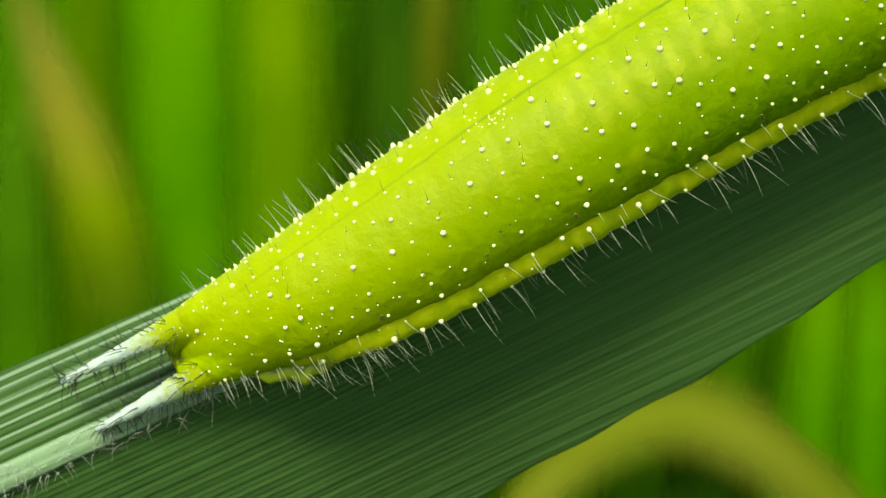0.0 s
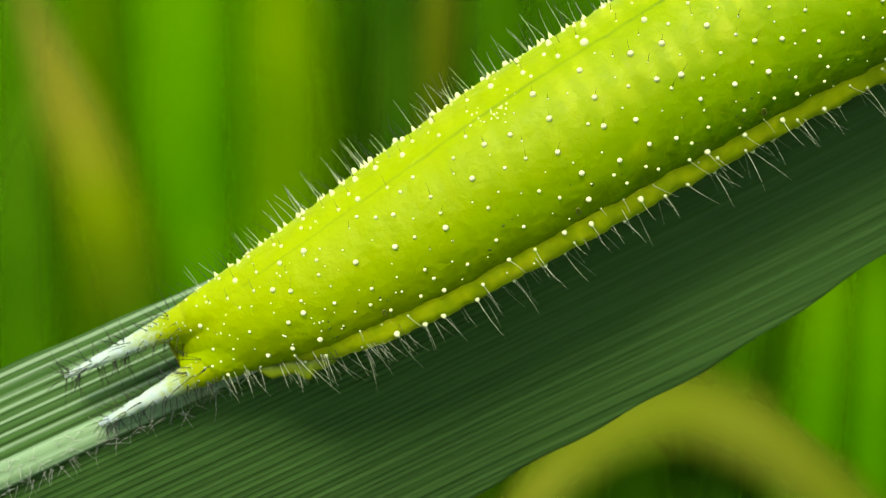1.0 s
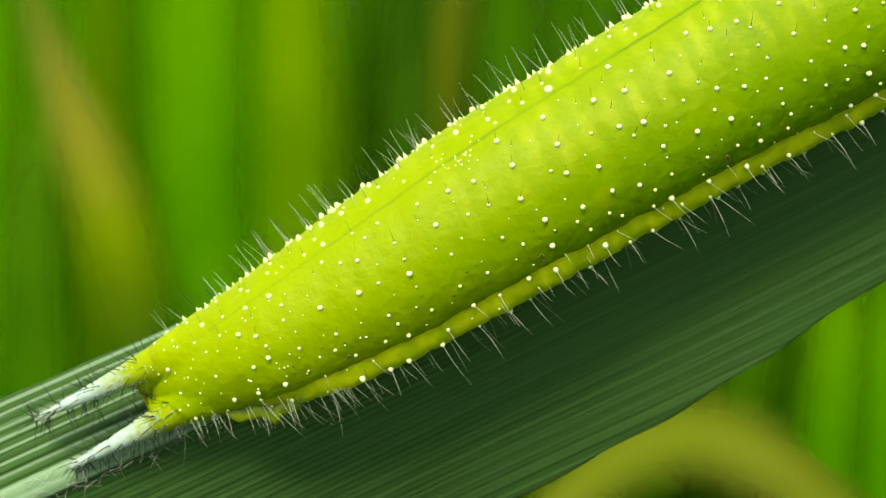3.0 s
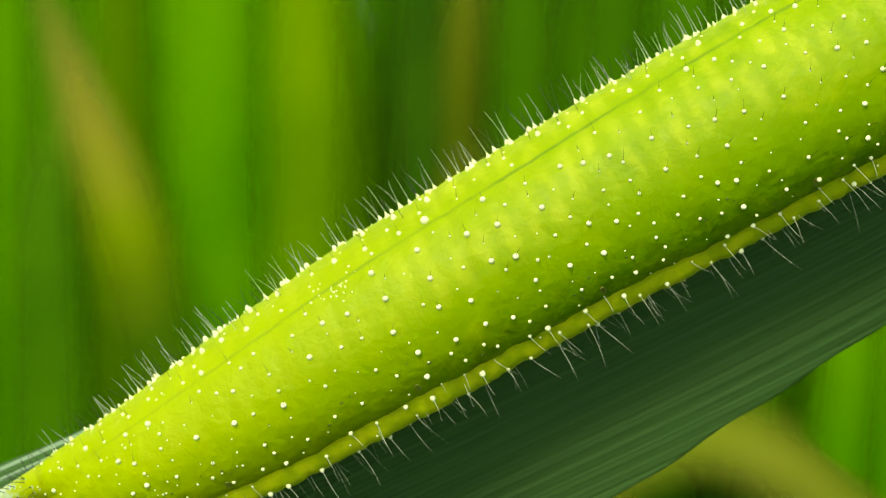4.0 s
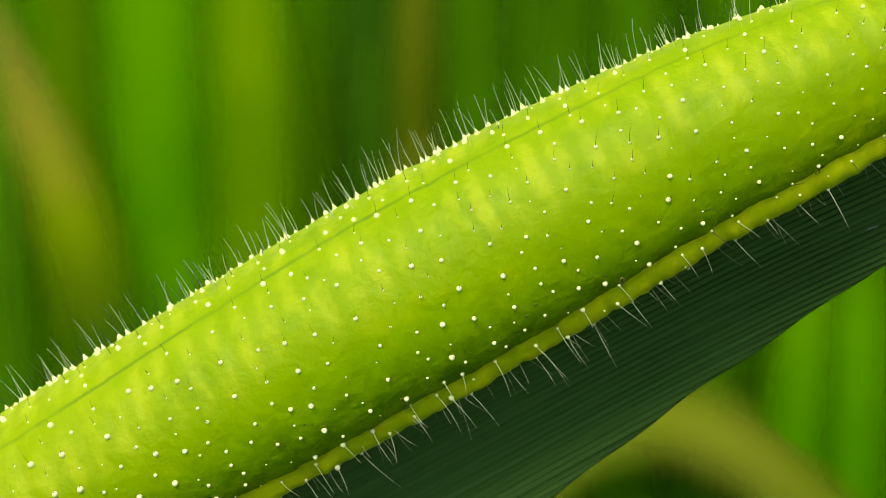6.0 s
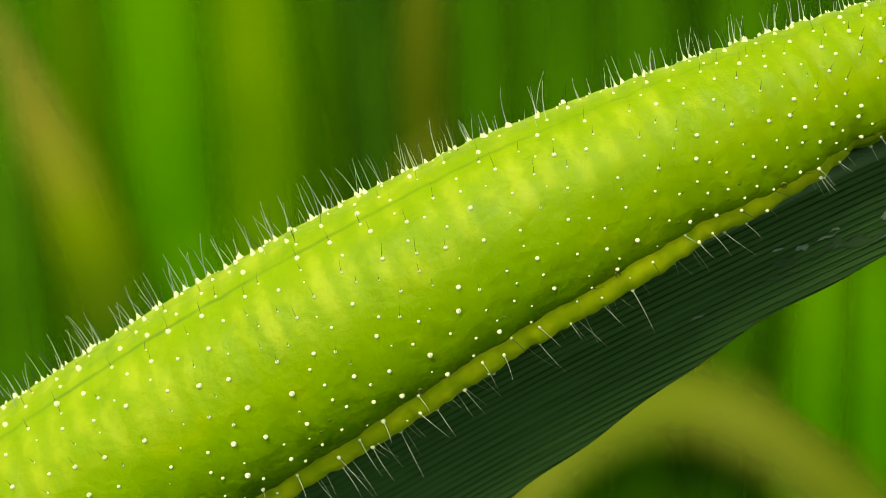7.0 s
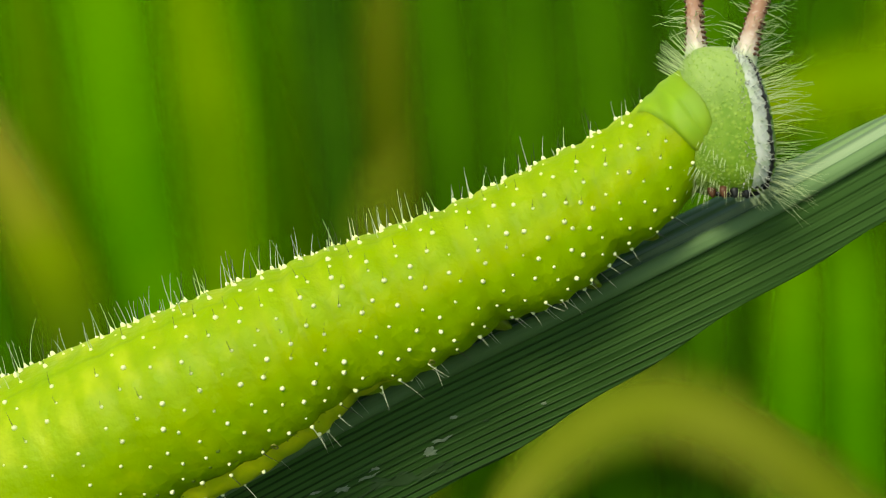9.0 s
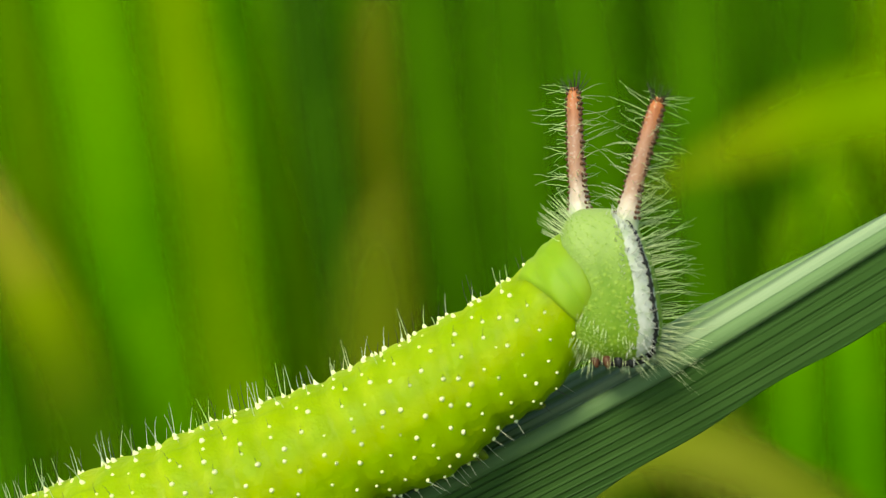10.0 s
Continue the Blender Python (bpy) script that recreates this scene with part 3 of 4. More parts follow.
# ---- the caterpillar ----
def build_caterpillar():
    cat = new("caterpillar")
    cat.matrix_world = PERCH
    tagged(cat, "yellow-green horned caterpillar with white warts resting on a leaf", "caterpillar")
    # body
    ss = np.unique(np.concatenate([np.linspace(-0.8, 1.0, 40), np.linspace(1.0, 48.4, 400)]))
    nv = 96
    deg = np.linspace(-180, 180, nv + 1)
    S, D = np.meshgrid(ss, deg, indexing="ij")
    pts = body_point(S, D).reshape(-1, 3)
    uvs = np.stack([S.ravel(), D.ravel()], -1)
    faces = grid_faces(len(ss), nv + 1, False)
    ends = [tuple(range(nv))[::-1], tuple((len(ss) - 1) * (nv + 1) + j for j in range(nv))]
    part("body", mesh_of("body", pts, faces + ends, uvs), SKIN, cat, "yellow-green ringed body with a dark back line")

    # yellow fold along each flank
    fs = np.linspace(2.2, 40.5, 420)
    for sign in (1, -1):
        top, end = fold_span(fs)
        f = np.linspace(0, 1, 20)[None, :] ** 1.5
        D = top[:, None] + ((end - top) * np.clip((40.5 - fs) / 4, 0.02, 1))[:, None] * f
        S = np.broadcast_to(fs[:, None], D.shape)
        edge = np.where((f == 0) | (f == 1), -0.006, 0.004)
        verts = body_point(S, sign * D, fold_lift(S, D) + edge).reshape(-1, 3)
        uvs = np.stack([S.ravel(), D.ravel()], -1)
        part("side_fold", mesh_of("side_fold", verts, grid_faces(len(fs), 20, False), uvs), FOLD, cat, "yellow wavy fold along the flank")

    # warts: the larger ones are parts, the finest are gathered
    heads = {}
    for size in ("large", "medium"):
        r = 0.082 if size == "large" else 0.058
        v, f = dome(r * MM, r * 1.35 * MM)
        heads[size] = mesh_of("wart", v, f)
        heads[size].materials.append(WHITE)
    fine_v, fine_f = [], []
    pale, dark = Hairs(), Hairs()
    picks = 0
    rnd = random.Random(11)
    for count, (s, width, i) in enumerate(RINGS):
        if s < -0.3:
            continue
        r = float(body_axis(np.array(s))[1])
        step = math.degrees(min(0.44, 0.34 + 0.03 * r) / r) * (0.80 if s > 38 else 1)
        half = int(145 / step)
        for row in range(-half, half + 1):
                d = (row + 0.5 * (count % 2) + 0.25) * step + rnd.uniform(-0.2, 0.2) * step
                ds = rnd.uniform(-0.2, 0.2) * width + (0.16 * width if row % 2 else -0.12 * width)
                kind = rnd.random()
                length = rnd.uniform(0.55, 1.05)
                if s > 38:
                    size = "large" if kind < 0.5 else "medium" if kind < 0.85 else "small"
                elif (row + count // 2) % 2:
                    size = "small" if kind < 0.50 else "medium" if kind < 0.86 else ""
                else:
                    size = "large" if kind < 0.58 else "medium" if kind < 0.92 else "small"
                if not size or abs(d) < 2.5 or (abs(d) > 130 and kind > 0.5) or s + ds > shield_border(d) - 0.1:
                    continue
                at = Vector(body_point(s + ds, d, -0.01 + float(fold_lift(s + ds, d))))
                out = body_out(s + ds, d)
                out = out.normalized()
                if size == "small":
                    rr = rnd.uniform(0.024, 0.040)
                    v, f = dome(rr * MM, rr * 1.2 * MM, 6, 2)
                    m = out.to_track_quat("Z", "Y").to_matrix()
                    k = len(fine_v)
                    fine_v += [at + m @ Vector(q) for q in v]
                    fine_f += [tuple(a + k for a in q) for q in f]
                else:
                    if size == "large" and -78 < d < 130 and picks < 420:
                        picks += 1
                        ob = part("wart", heads[size], WHITE, cat)
                        ob.matrix_local = Matrix.LocRotScale(at, out.to_track_quat("Z", "Y"), Vector((1, 1, 1.3 if abs(d - float(facing(s)) + 84) < 24 else 1)) * rnd.uniform(0.8, 1.12) * min(1, 0.55 + r * 0.22) * (1 - 0.30 * min(1, max(0, (s - 14) / 20))))
                    else:
                        rr = (0.076 if size == "large" else 0.056) * min(1, 0.55 + r * 0.22) * (1 - 0.28 * min(1, max(0, (s - 14) / 20)))
                        v, f = dome(rr * MM, 1.3 * rr * MM, 7, 2)
                        m = out.to_track_quat("Z", "Y").to_matrix()
                        k = len(fine_v)
                        fine_v += [at + m @ Vector(q) for q in v]
                        fine_f += [tuple(a + k for a in q) for q in f]
                # hairs: short and dark where the flank faces the camera, long at the outline and under the fold
                turned = float(facing(s)) - d
                flank = -52 < turned < 62
                if rnd.random() < ((0.5 if s < 36 else 0.35) if flank else 0.5 if size == "small" else 0.1):
                    continue
                low = d > fold_at(s) - 10
                lean = 0.18 if low else (0.10 if flank else -0.35) + (0.45 if flank else 0.75) * min(1, max(0, s / 40))
                way = out + Vector((lean + rnd.uniform(-0.25, 0.25), rnd.uniform(-0.2, 0.2), rnd.uniform(-0.1, 0.2)))
                if flank:
                    way += Vector((0, 0, 0.6 if not low else -0.4))
                long = length * (0.5 if flank else 1.15 if low else 1.0) * (0.72 if s > 34 else 1) * (0.6 if s > 42 else 1) * (0.6 if size == "small" else 1) * (0.65 if low and s > 37 else 1)
                bunch = dark if (flank and not low) or (not low and rnd.random() < (0.7 if s < 20 else 0.35)) else pale
                bunch.add(at + out * 0.05 * MM, way, long * MM, (0.0085 if flank else 0.0105) * MM, (rnd.uniform(-.18, .18), 0, rnd.uniform(-0.15, 0.05)))
    # standing hairs placed along the body's upper outline in the camera's view
    for k in range(120):
        s = rnd.uniform(-0.2, 45.5)
        off = rnd.uniform(-14, 30)
        d = float(facing(s)) - 90 + off
        at, out = Vector(body_point(s, d)), body_out(s, d)
        lean = -0.38 + 0.78 * min(1, max(0, s / 40))
        long = rnd.uniform(0.4, 0.9) * (0.72 if s > 30 else 1) * (0.6 if s > 40 else 1)
        bunch = dark if rnd.random() < (0.6 if s < 3 else 0.25) else pale
        bunch.add(at, out + Vector((lean + rnd.uniform(-0.2, 0.2), rnd.uniform(-0.3, 0.3), 0.1)), long * MM, 0.0105 * MM, (rnd.uniform(-.15, .15), 0, 0))
    # white pointed warts in staggered rows to fit that outline, each large one with a hair
    for row, off in enumerate((-9, 2, 13)):
        s = 0.2 + 0.2 * row
        while s < 46.6:
            d = float(facing(s)) - 90 + off + rnd.uniform(-3, 3)
            at, out = Vector(body_point(s, d, -0.015)), body_out(s, d)
            rr = (rnd.uniform(0.075, 0.10) if rnd.random() < 0.55 else rnd.uniform(0.04, 0.06)) * min(1, 0.6 + float(body_axis(np.array(s))[1]) * 0.2) * (0.74 if s > 30 else 0.9)
            lean = -0.30 + 0.62 * min(1, max(0, s / 40))
            v, f = peak(rr * MM, rr * 2.1 * MM)
            m = (out + Vector((0.4 * lean, 0, 0))).to_track_quat("Z", "Y").to_matrix()
            q = len(fine_v)
            fine_v += [at + m @ Vector(p) for p in v]
            fine_f += [tuple(p + q for p in g) for g in f]
            if rr > 0.055:
                way = out + Vector((lean + rnd.uniform(-0.12, 0.12), rnd.uniform(-0.2, 0.2), 0.1))
                (dark if rnd.random() < (0.6 if s < 3 else 0.2) else pale).add(at + out * rr * 1.5 * MM, way, rnd.uniform(0.5, 0.95) * (0.72 if s > 30 else 1) * MM, 0.0115 * MM, (rnd.uniform(-.12, .12), 0, 0))
            s += rnd.uniform(0.45, 0.8)
    # the hind end is set closely with small warts
    for k in range(70):
        s, d = rnd.uniform(-0.3, 5.5), rnd.uniform(-60, 112)
        at, out = Vector(body_point(s, d, -0.006)), body_out(s, d)
        rr = rnd.uniform(0.018, 0.036)
        v, f = dome(rr * MM, rr * 1.2 * MM, 7, 2)
        m = out.to_track_quat("Z", "Y").to_matrix()
        q = len(fine_v)
        fine_v += [at + m @ Vector(p) for p in v]
        fine_f += [tuple(p + q for p in g) for g in f]
    part("fine_wart", mesh_of("fine_wart", fine_v, fine_f), WHITE, cat, "tiny white skin warts", "stuff")
    # belly hairs under the fold and at the feet
    for k in range(110):
        s = rnd.uniform(1.0, 46.5)
        d = float(fold_at(s)) + rnd.uniform(2, 34)
        near_foot = min(abs(s - q) for q in (2.2, 15.9, 22.0, 28.0, 33.1, 42, 44.2, 46.2))
        if near_foot > 1.6 and rnd.random() < 0.55:
            continue
        at = Vector(body_point(s, d))
        out = body_out(s, min(d, float(fold_at(s)) + 20))
        pale.add(at, out + Vector((rnd.uniform(0, 0.4), -0.15, -0.1)), rnd.uniform(0.45, 0.95) * MM * (0.6 if s > 38 else 1), 0.010 * MM, (rnd.uniform(-.2, .35), 0.1, -0.12))
    for k in range(60):
        # fringe under the hind end
        s = rnd.uniform(-0.4, 5.2)
        d = float(fold_at(s)) + rnd.uniform(-4, 26)
        at, out = Vector(body_point(s, d)), body_out(s, float(fold_at(s)) + 22)
        (pale if k % 3 else dark).add(at, out + Vector((rnd.uniform(-0.15, 0.35), -0.2, -0.15)), rnd.uniform(0.45, 0.85) * MM, 0.0105 * MM, (rnd.uniform(-.25, .25), 0.05, -0.12), 5)
    part("pale_hair", pale.mesh("pale_hair"), PALE_HAIR, cat, "fine whitish hairs", "stuff")
    part("dark_hair", dark.mesh("dark_hair"), DARK_HAIR, cat, "fine dark hairs", "stuff")

    at, out = Vector(body_point(12.6, -4, 0.0)), body_out(12.6, -4)
    v, f = dome(0.12 * MM, 0.13 * MM, 10, 4)
    ob = part("bright_wart", mesh_of("bright_wart", v, f), WHITE, cat, "one larger bright white wart")
    ob.matrix_local = Matrix.LocRotScale(at, out.to_track_quat("Z", "Y"), None)
    crumbs_v, crumbs_f = [], []
    for k in range(26):
        s, d = 9.7 + rnd.gauss(0, 0.33), 3 + rnd.gauss(0, 4.5)
        at, out = Vector(body_point(s, d)), body_out(s, d)
        r = rnd.uniform(0.012, 0.04)
        v, f = dome(r * MM, r * 0.8 * MM, 5, 1)
        m = out.to_track_quat("Z", "Y").to_matrix()
        q = len(crumbs_v)
        crumbs_v += [at + m @ Vector(a) for a in v]
        crumbs_f += [tuple(a + q for a in g) for g in f]
    part("crumb", mesh_of("crumb", crumbs_v, crumbs_f), WHITE, cat, "pale crumbs on the back line", "stuff")

    # breathing holes and dark flecks above the fold
    for s in (4.9, 10.5, 15.9, 22.0, 28.0, 33.3, 37.6, 41.3):
        ring = []
        for j in range(14):
            q = 2 * math.pi * j / 14
            ring.append(Vector(body_point(s + 0.05 * math.cos(q), float(fold_at(s)) - 14 + 2.8 * math.sin(q), 0.0)))
        v, f, uv = tube(ring + ring[:1], [0.022 * MM] * 15, 6, caps=False)
        part("spiracle", mesh_of("spiracle", v, f, uv), SPIRACLE, cat, "small brownish breathing hole")
    flecks_v, flecks_f = [], []
    for k in range(90):
        s, d = rnd.uniform(2, 40), 0
        d = float(fold_at(s)) - rnd.uniform(5, 34)
        at, out = Vector(body_point(s, d, -0.004)), body_out(s, d)
        v, f = dome(rnd.uniform(0.025, 0.06) * MM, 0.012 * MM, 6, 1)
        m = out.to_track_quat("Z", "Y").to_matrix()
        q = len(flecks_v)
        flecks_v += [at + m @ Vector((a.x * rnd.uniform(0.6, 1.5), a.y, a.z)) for a in map(Vector, v)]
        flecks_f += [tuple(a + q for a in g) for g in f]
    part("fleck", mesh_of("fleck", flecks_v, flecks_f), DARK_SPOT, cat, "dark green flecks above the fold", "stuff")

    # feet
    for s in (15.9, 22.0, 28.0, 33.1):
        for sign in (1, -1):
            a = Vector(body_point(s, sign * 160, -0.5))
            b = Vector(body_point(s, sign * 168, 0.3))
            path = [a.lerp(b, t) for t in (0, 0.25, 0.5, 0.75, 0.9, 1)]
            v, f, uv = tube(path, [q * MM for q in (0.95, 0.9, 0.75, 0.62, 0.66, 0.5)], 12)
            part("proleg", mesh_of("proleg", v, f, uv), UNDER, cat, "stubby green foot gripping the leaf")
    for s, long in ((46.6, 0.25), (45.0, 0.3), (42.8, 0.3)):
        for sign in (1, -1):
            a = Vector(body_point(s, sign * 150, -0.35))
            out = body_out(s, sign * 158)
            path = [a + out * t * (long + 0.25) * MM + Vector((0.25 * t * t, 0, 0)) * MM for t in (0, 0.3, 0.6, 0.85, 1)]
            v, f, uv = tube(path, [q * MM for q in (0.26, 0.24, 0.18, 0.11, 0.03)], 8)
            part("leg", mesh_of("leg", v, f, uv), UNDER, cat, "short jointed green leg")
    for sign in (1, -1):
        # loose translucent flaps of the hind foot, gathered in folds
        rows, across = 26, 18
        verts = []
        for i in range(rows):
            t = i / (rows - 1)
            s = 3.35 - 2.4 * t
            drop = 0.56 * math.sin(math.pi * t) ** 0.55 * (1 + 0.14 * math.sin(t * 17) + 0.08 * math.sin(t * 31))
            root = body_point(s, sign * (float(fold_at(s)) + 13), -0.12) / MM
            out = np.array(body_out(s, sign * (float(fold_at(s)) + 26)))
            thick = np.array(body_out(s, sign * (float(fold_at(s)) - 64)))
            for j in range(across):
                q = 2 * math.pi * j / across
                crimp = 1 + 0.25 * math.sin(t * 23 + 2 * math.cos(q))
                verts.append(Vector(root + out * drop * (0.5 - 0.5 * math.cos(q)) + thick * 0.13 * crimp * math.sin(q) * math.sin(math.pi * t) ** 0.5) * MM)
        part("clasper", mesh_of("clasper", verts, grid_faces(rows, across, True)), UNDER, cat, "loose translucent hind foot")

    build_tail(cat, rnd)
    build_collar(cat)
    build_head(cat, rnd)
    return cat


def build_tail(cat, rnd):
    """Two pale tapering points at the hind end, bristling with short dark hairs."""
    for tail in FORKS:
        a, b = Vector(tail[0]), Vector(tail[1])
        n = 44
        path, radii = [], []
        for i in range(n):
            t = i / (n - 1)
            s = a.lerp(b, t).x
            y, z, r = fork_at(tail, s)
            path.append(Vector((s, float(y), float(z))) * MM)
            radii.append((float(r) - (0.03 if s > 0 else 0) + 0.012 * math.sin(t * 67) * min(1, t)) * MM)
        v, f, uv = tube(path, radii, 14)
        fork = part("tail_point", mesh_of("tail_point", v, f, uv), FORK, cat, "bluish-white tapering tail point with dark bristles")
        hair, warts_v, warts_f = Hairs(), [], []
        axis = (b - a).normalized()
        for k in range(260):
            t = rnd.uniform(0.52, 0.995)
            i = min(n - 1, int(t * n))
            q = rnd.uniform(0, 2 * math.pi)
            u = axis.cross(Vector((0, 1, 0))).normalized()
            w = axis.cross(u)
            out = u * math.cos(q) + w * math.sin(q)
            root = path[i] + out * radii[i] * 0.95
            if k < 125:
                hair.add(root, out + axis * rnd.uniform(0.0, 0.8), rnd.uniform(0.4, 0.9) * MM, 0.0155 * MM, (0, 0, -0.1))
            vv, ff = dome(rnd.uniform(0.015, 0.035) * MM, 0.03 * MM, 6, 2)
            m = out.to_track_quat("Z", "Y").to_matrix()
            c = len(warts_v)
            warts_v += [root + m @ Vector(p) for p in vv]
            warts_f += [tuple(p + c for p in g) for g in ff]
        part("bristle", hair.mesh("bristle"), DARK_HAIR, fork, "short dark bristles", "stuff")
        part("grain", mesh_of("grain", warts_v, warts_f), FORK_GRAIN, fork, "small white grains", "stuff")


def shield_border(d):
    """Where the shield begins: widest on the back, narrow at the sides."""
    return 47.2 + 1.1 * min(1.0, abs(d) / 95) ** 0.85


def build_collar(cat):
    """The smooth, slightly swollen shield between the first ring and the head."""
    nu, nv = 34, 84
    verts = []
    for i in range(nu):
        t = i / (nu - 1)
        tuck = 1.0 if t < 0.86 else 1 - 0.55 * ((t - 0.86) / 0.14) ** 2
        for j in range(nv):
            d = -180 + 360 * j / nv
            start = shield_border(d)
            s = start + (48.85 - start) * t
            k = min(1, t / 0.14)
            swell = -0.03 + 0.075 * k * k * (3 - 2 * k) - 0.018 * math.exp(-((t - 0.5) / 0.05) ** 2) + 0.05 * math.sin(math.pi * t)
            body_s = min(s, 48.4)
            axis = body_axis(np.array(body_s))[0]
            axis[0] = s
            q = body_point(body_s, d) / MM + np.array(body_out(body_s, d)) * swell
            q[0] += s - body_s
            verts.append(Vector(axis + (q - axis) * np.array([1, tuck, tuck])) * MM)
    part("collar", mesh_of("collar", verts, grid_faces(nu, nv, True)), SHIELD, cat, "smooth lime-green shield behind the head")


HEAD_AT = pose(48.97 * MM, -2.0 * MM, -0.52 * MM, 0, 33.5, 0)


def head_point(al, el, lift=0.0):
    """A point of the head: al degrees from the camera's side to the face, el degrees up; millimetres."""
    def sq(v, e):
        return math.copysign(abs(v) ** e, v)
    a, b = math.radians(al), math.radians(el)
    x = (1.03 + lift) * sq(math.sin(a), 0.66) * sq(math.cos(b), 0.62)
    y = -(1.22 + lift) * sq(math.cos(a), 0.66) * sq(math.cos(b), 0.62)
    z = (1.56 + lift) * sq(math.sin(b), 0.80)
    x *= 1 - 0.13 * (z / 1.5)
    x += -0.16 * z / 1.5 + 0.05
    y *= 1 - 0.12 * (z / 1.5)
    return Vector((x, y, z))


def head_out(al, el):
    p = head_point(al, el)
    return (head_point(al + 4, el) - p).cross(head_point(al, el + 4) - p).normalized()


def build_head(cat, rnd):
    nu, nv = 44, 56
    verts = [head_point(360 * j / nv, -88 + 176 * i / (nu - 1)) * MM for i in range(nu) for j in range(nv)]
    faces = grid_faces(nu, nv, True) + [tuple(range(nv))[::-1], tuple(range((nu - 1) * nv, nu * nv))]
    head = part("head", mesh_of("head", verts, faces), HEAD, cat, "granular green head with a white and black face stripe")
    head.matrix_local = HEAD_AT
    # white and black stripes that run from horn to jaw, on both sides
    for sign in (1, -1):
        for name, a0, a1, lift, mat in (("white_stripe", 15, 60, 0.010, FACE_WHITE), ("black_stripe", 38, 52, 0.055, FACE_BLACK)):
            n, m = 120, 8
            verts = []
            for i in range(n):
                el = 66 - 122 * i / (n - 1)
                wob = 1.3 * math.sin(el * 0.21) + 0.5 * math.sin(el * 0.8)
                jag = rnd.uniform(-3.0, 3.0)
                for j in range(m):
                    f = j / (m - 1) - 0.5
                    if name == "black_stripe":
                        # a chain of dots joined by a thin line
                        f *= 0.22 + 0.9 * max(0.0, math.sin(el * 1.0 + 0.8 * math.sin(el * 0.23))) ** 2
                    al = (a0 + a1) / 2 + (a1 - a0) * f + wob + (jag if j == 0 else 0)
                    if sign < 0:
                        al = 180 - al
                    edge = 1 if 0 < j < m - 1 and 0 < i < n - 1 else -1.5
                    verts.append(head_point(al, el, lift * edge) * MM)
            part(name, mesh_of(name, verts, grid_faces(n, m, False)), mat, head)
    # grains and hairs of the cheek, crest and face
    gv, gf = [], []
    hair = Hairs()
    for k in range(1500):
        # granules set evenly over the cheek
        al, el = -112 + 126 * ((k * 0.618034) % 1) + rnd.uniform(-1.5, 1.5), -66 + 132 * (k + 0.5) / 1500 + rnd.uniform(-1.5, 1.5)
        if el > 22 and k % 3:
            continue
        p, out = head_point(al, el), head_out(al, el)
        r = rnd.uniform(0.020, 0.030) * (1 if el < 10 else 0.8)
        v, f = dome(r * MM, r * 0.30 * MM, 6, 2)
        m = out.to_track_quat("Z", "Y").to_matrix()
        c = len(gv)
        gv += [p * MM + m @ Vector(q) for q in v]
        gf += [tuple(q + c for q in g) for g in f]
        if k % 7 == 0 and el < -10:
            droop = -0.8 if el < -5 else 0.1
            hair.add(p * MM, out + Vector((rnd.uniform(-.4, .2), 0, droop)), rnd.uniform(0.15, 0.36) * MM, 0.008 * MM, (0, 0, -0.2))
    for k in range(160):
        al, el = rnd.uniform(54, 120), rnd.uniform(-58, 66)
        p, out = head_point(al, el), head_out(al, el)
        hair.add(p * MM, out + Vector((0.35, rnd.uniform(-.3, .3), rnd.uniform(-0.2, 0.35))), rnd.uniform(0.5, 1.02) * MM, 0.0085 * MM, (0.1, 0, rnd.uniform(-0.35, 0.15)), 5, 0.04)
    for k in range(70):
        al, el = rnd.uniform(180, 300), rnd.uniform(30, 70)
        p, out = head_point(al, el), head_out(al, el)
        hair.add(p * MM, out + Vector((-0.4, 0, 0.35)), rnd.uniform(0.3, 0.62) * MM, 0.008 * MM, (-0.1, 0, 0.1), 4, 0.03)
    for k in range(40):
        al, el = rnd.uniform(20, 120), rnd.uniform(-70, -50)
        p, out = head_point(al, el), head_out(al, el)
        hair.add(p * MM, out + Vector((0.5, -0.1, -0.1)), rnd.uniform(0.2, 0.45) * MM, 0.008 * MM, (0.1, 0, -0.1), 4, 0.04)
    part("grain", mesh_of("grain", gv, gf), GRANULE, head, "raised green grains", "stuff")
    part("face_hair", hair.mesh("face_hair"), GREEN_HAIR, head, "pale greenish hairs", "stuff")
    # horns
    for foot, tip, r in (((0.30, -0.40, 0.70), (1.08, -0.6, 3.74), 0.205), ((-0.38, 0.45, 0.75), (-0.58, 0.72, 4.04), 0.20)):
        a, b = Vector(foot), Vector(tip)
        n = 30
        path, radii = [], []
        for i in range(n):
            t = i / (n - 1)
            path.append((a.lerp(b, t) + Vector((-0.05 * math.sin(t * 3.1), 0, 0))) * MM)
            radii.append((r * (1 + 0.9 * max(0.0, 1 - t / 0.40) ** 1.3) * (1 - 0.24 * t) * (1 if i < n - 2 else 0.8 if i == n - 2 else 0.45) + 0.008 * math.sin(t * 60)) * MM)
        v, f, uv = tube(path, radii, 14)
        horn = part("horn", mesh_of("horn", v, f, uv), HORN, head, "slender orange-brown horn, white at its base")
        axis = (b - a).normalized()
        u = axis.cross(Vector((0, 1, 0))).normalized()
        w = axis.cross(u)
        hairs, spikes, beads_v, beads_f = Hairs(), Hairs(), [], []
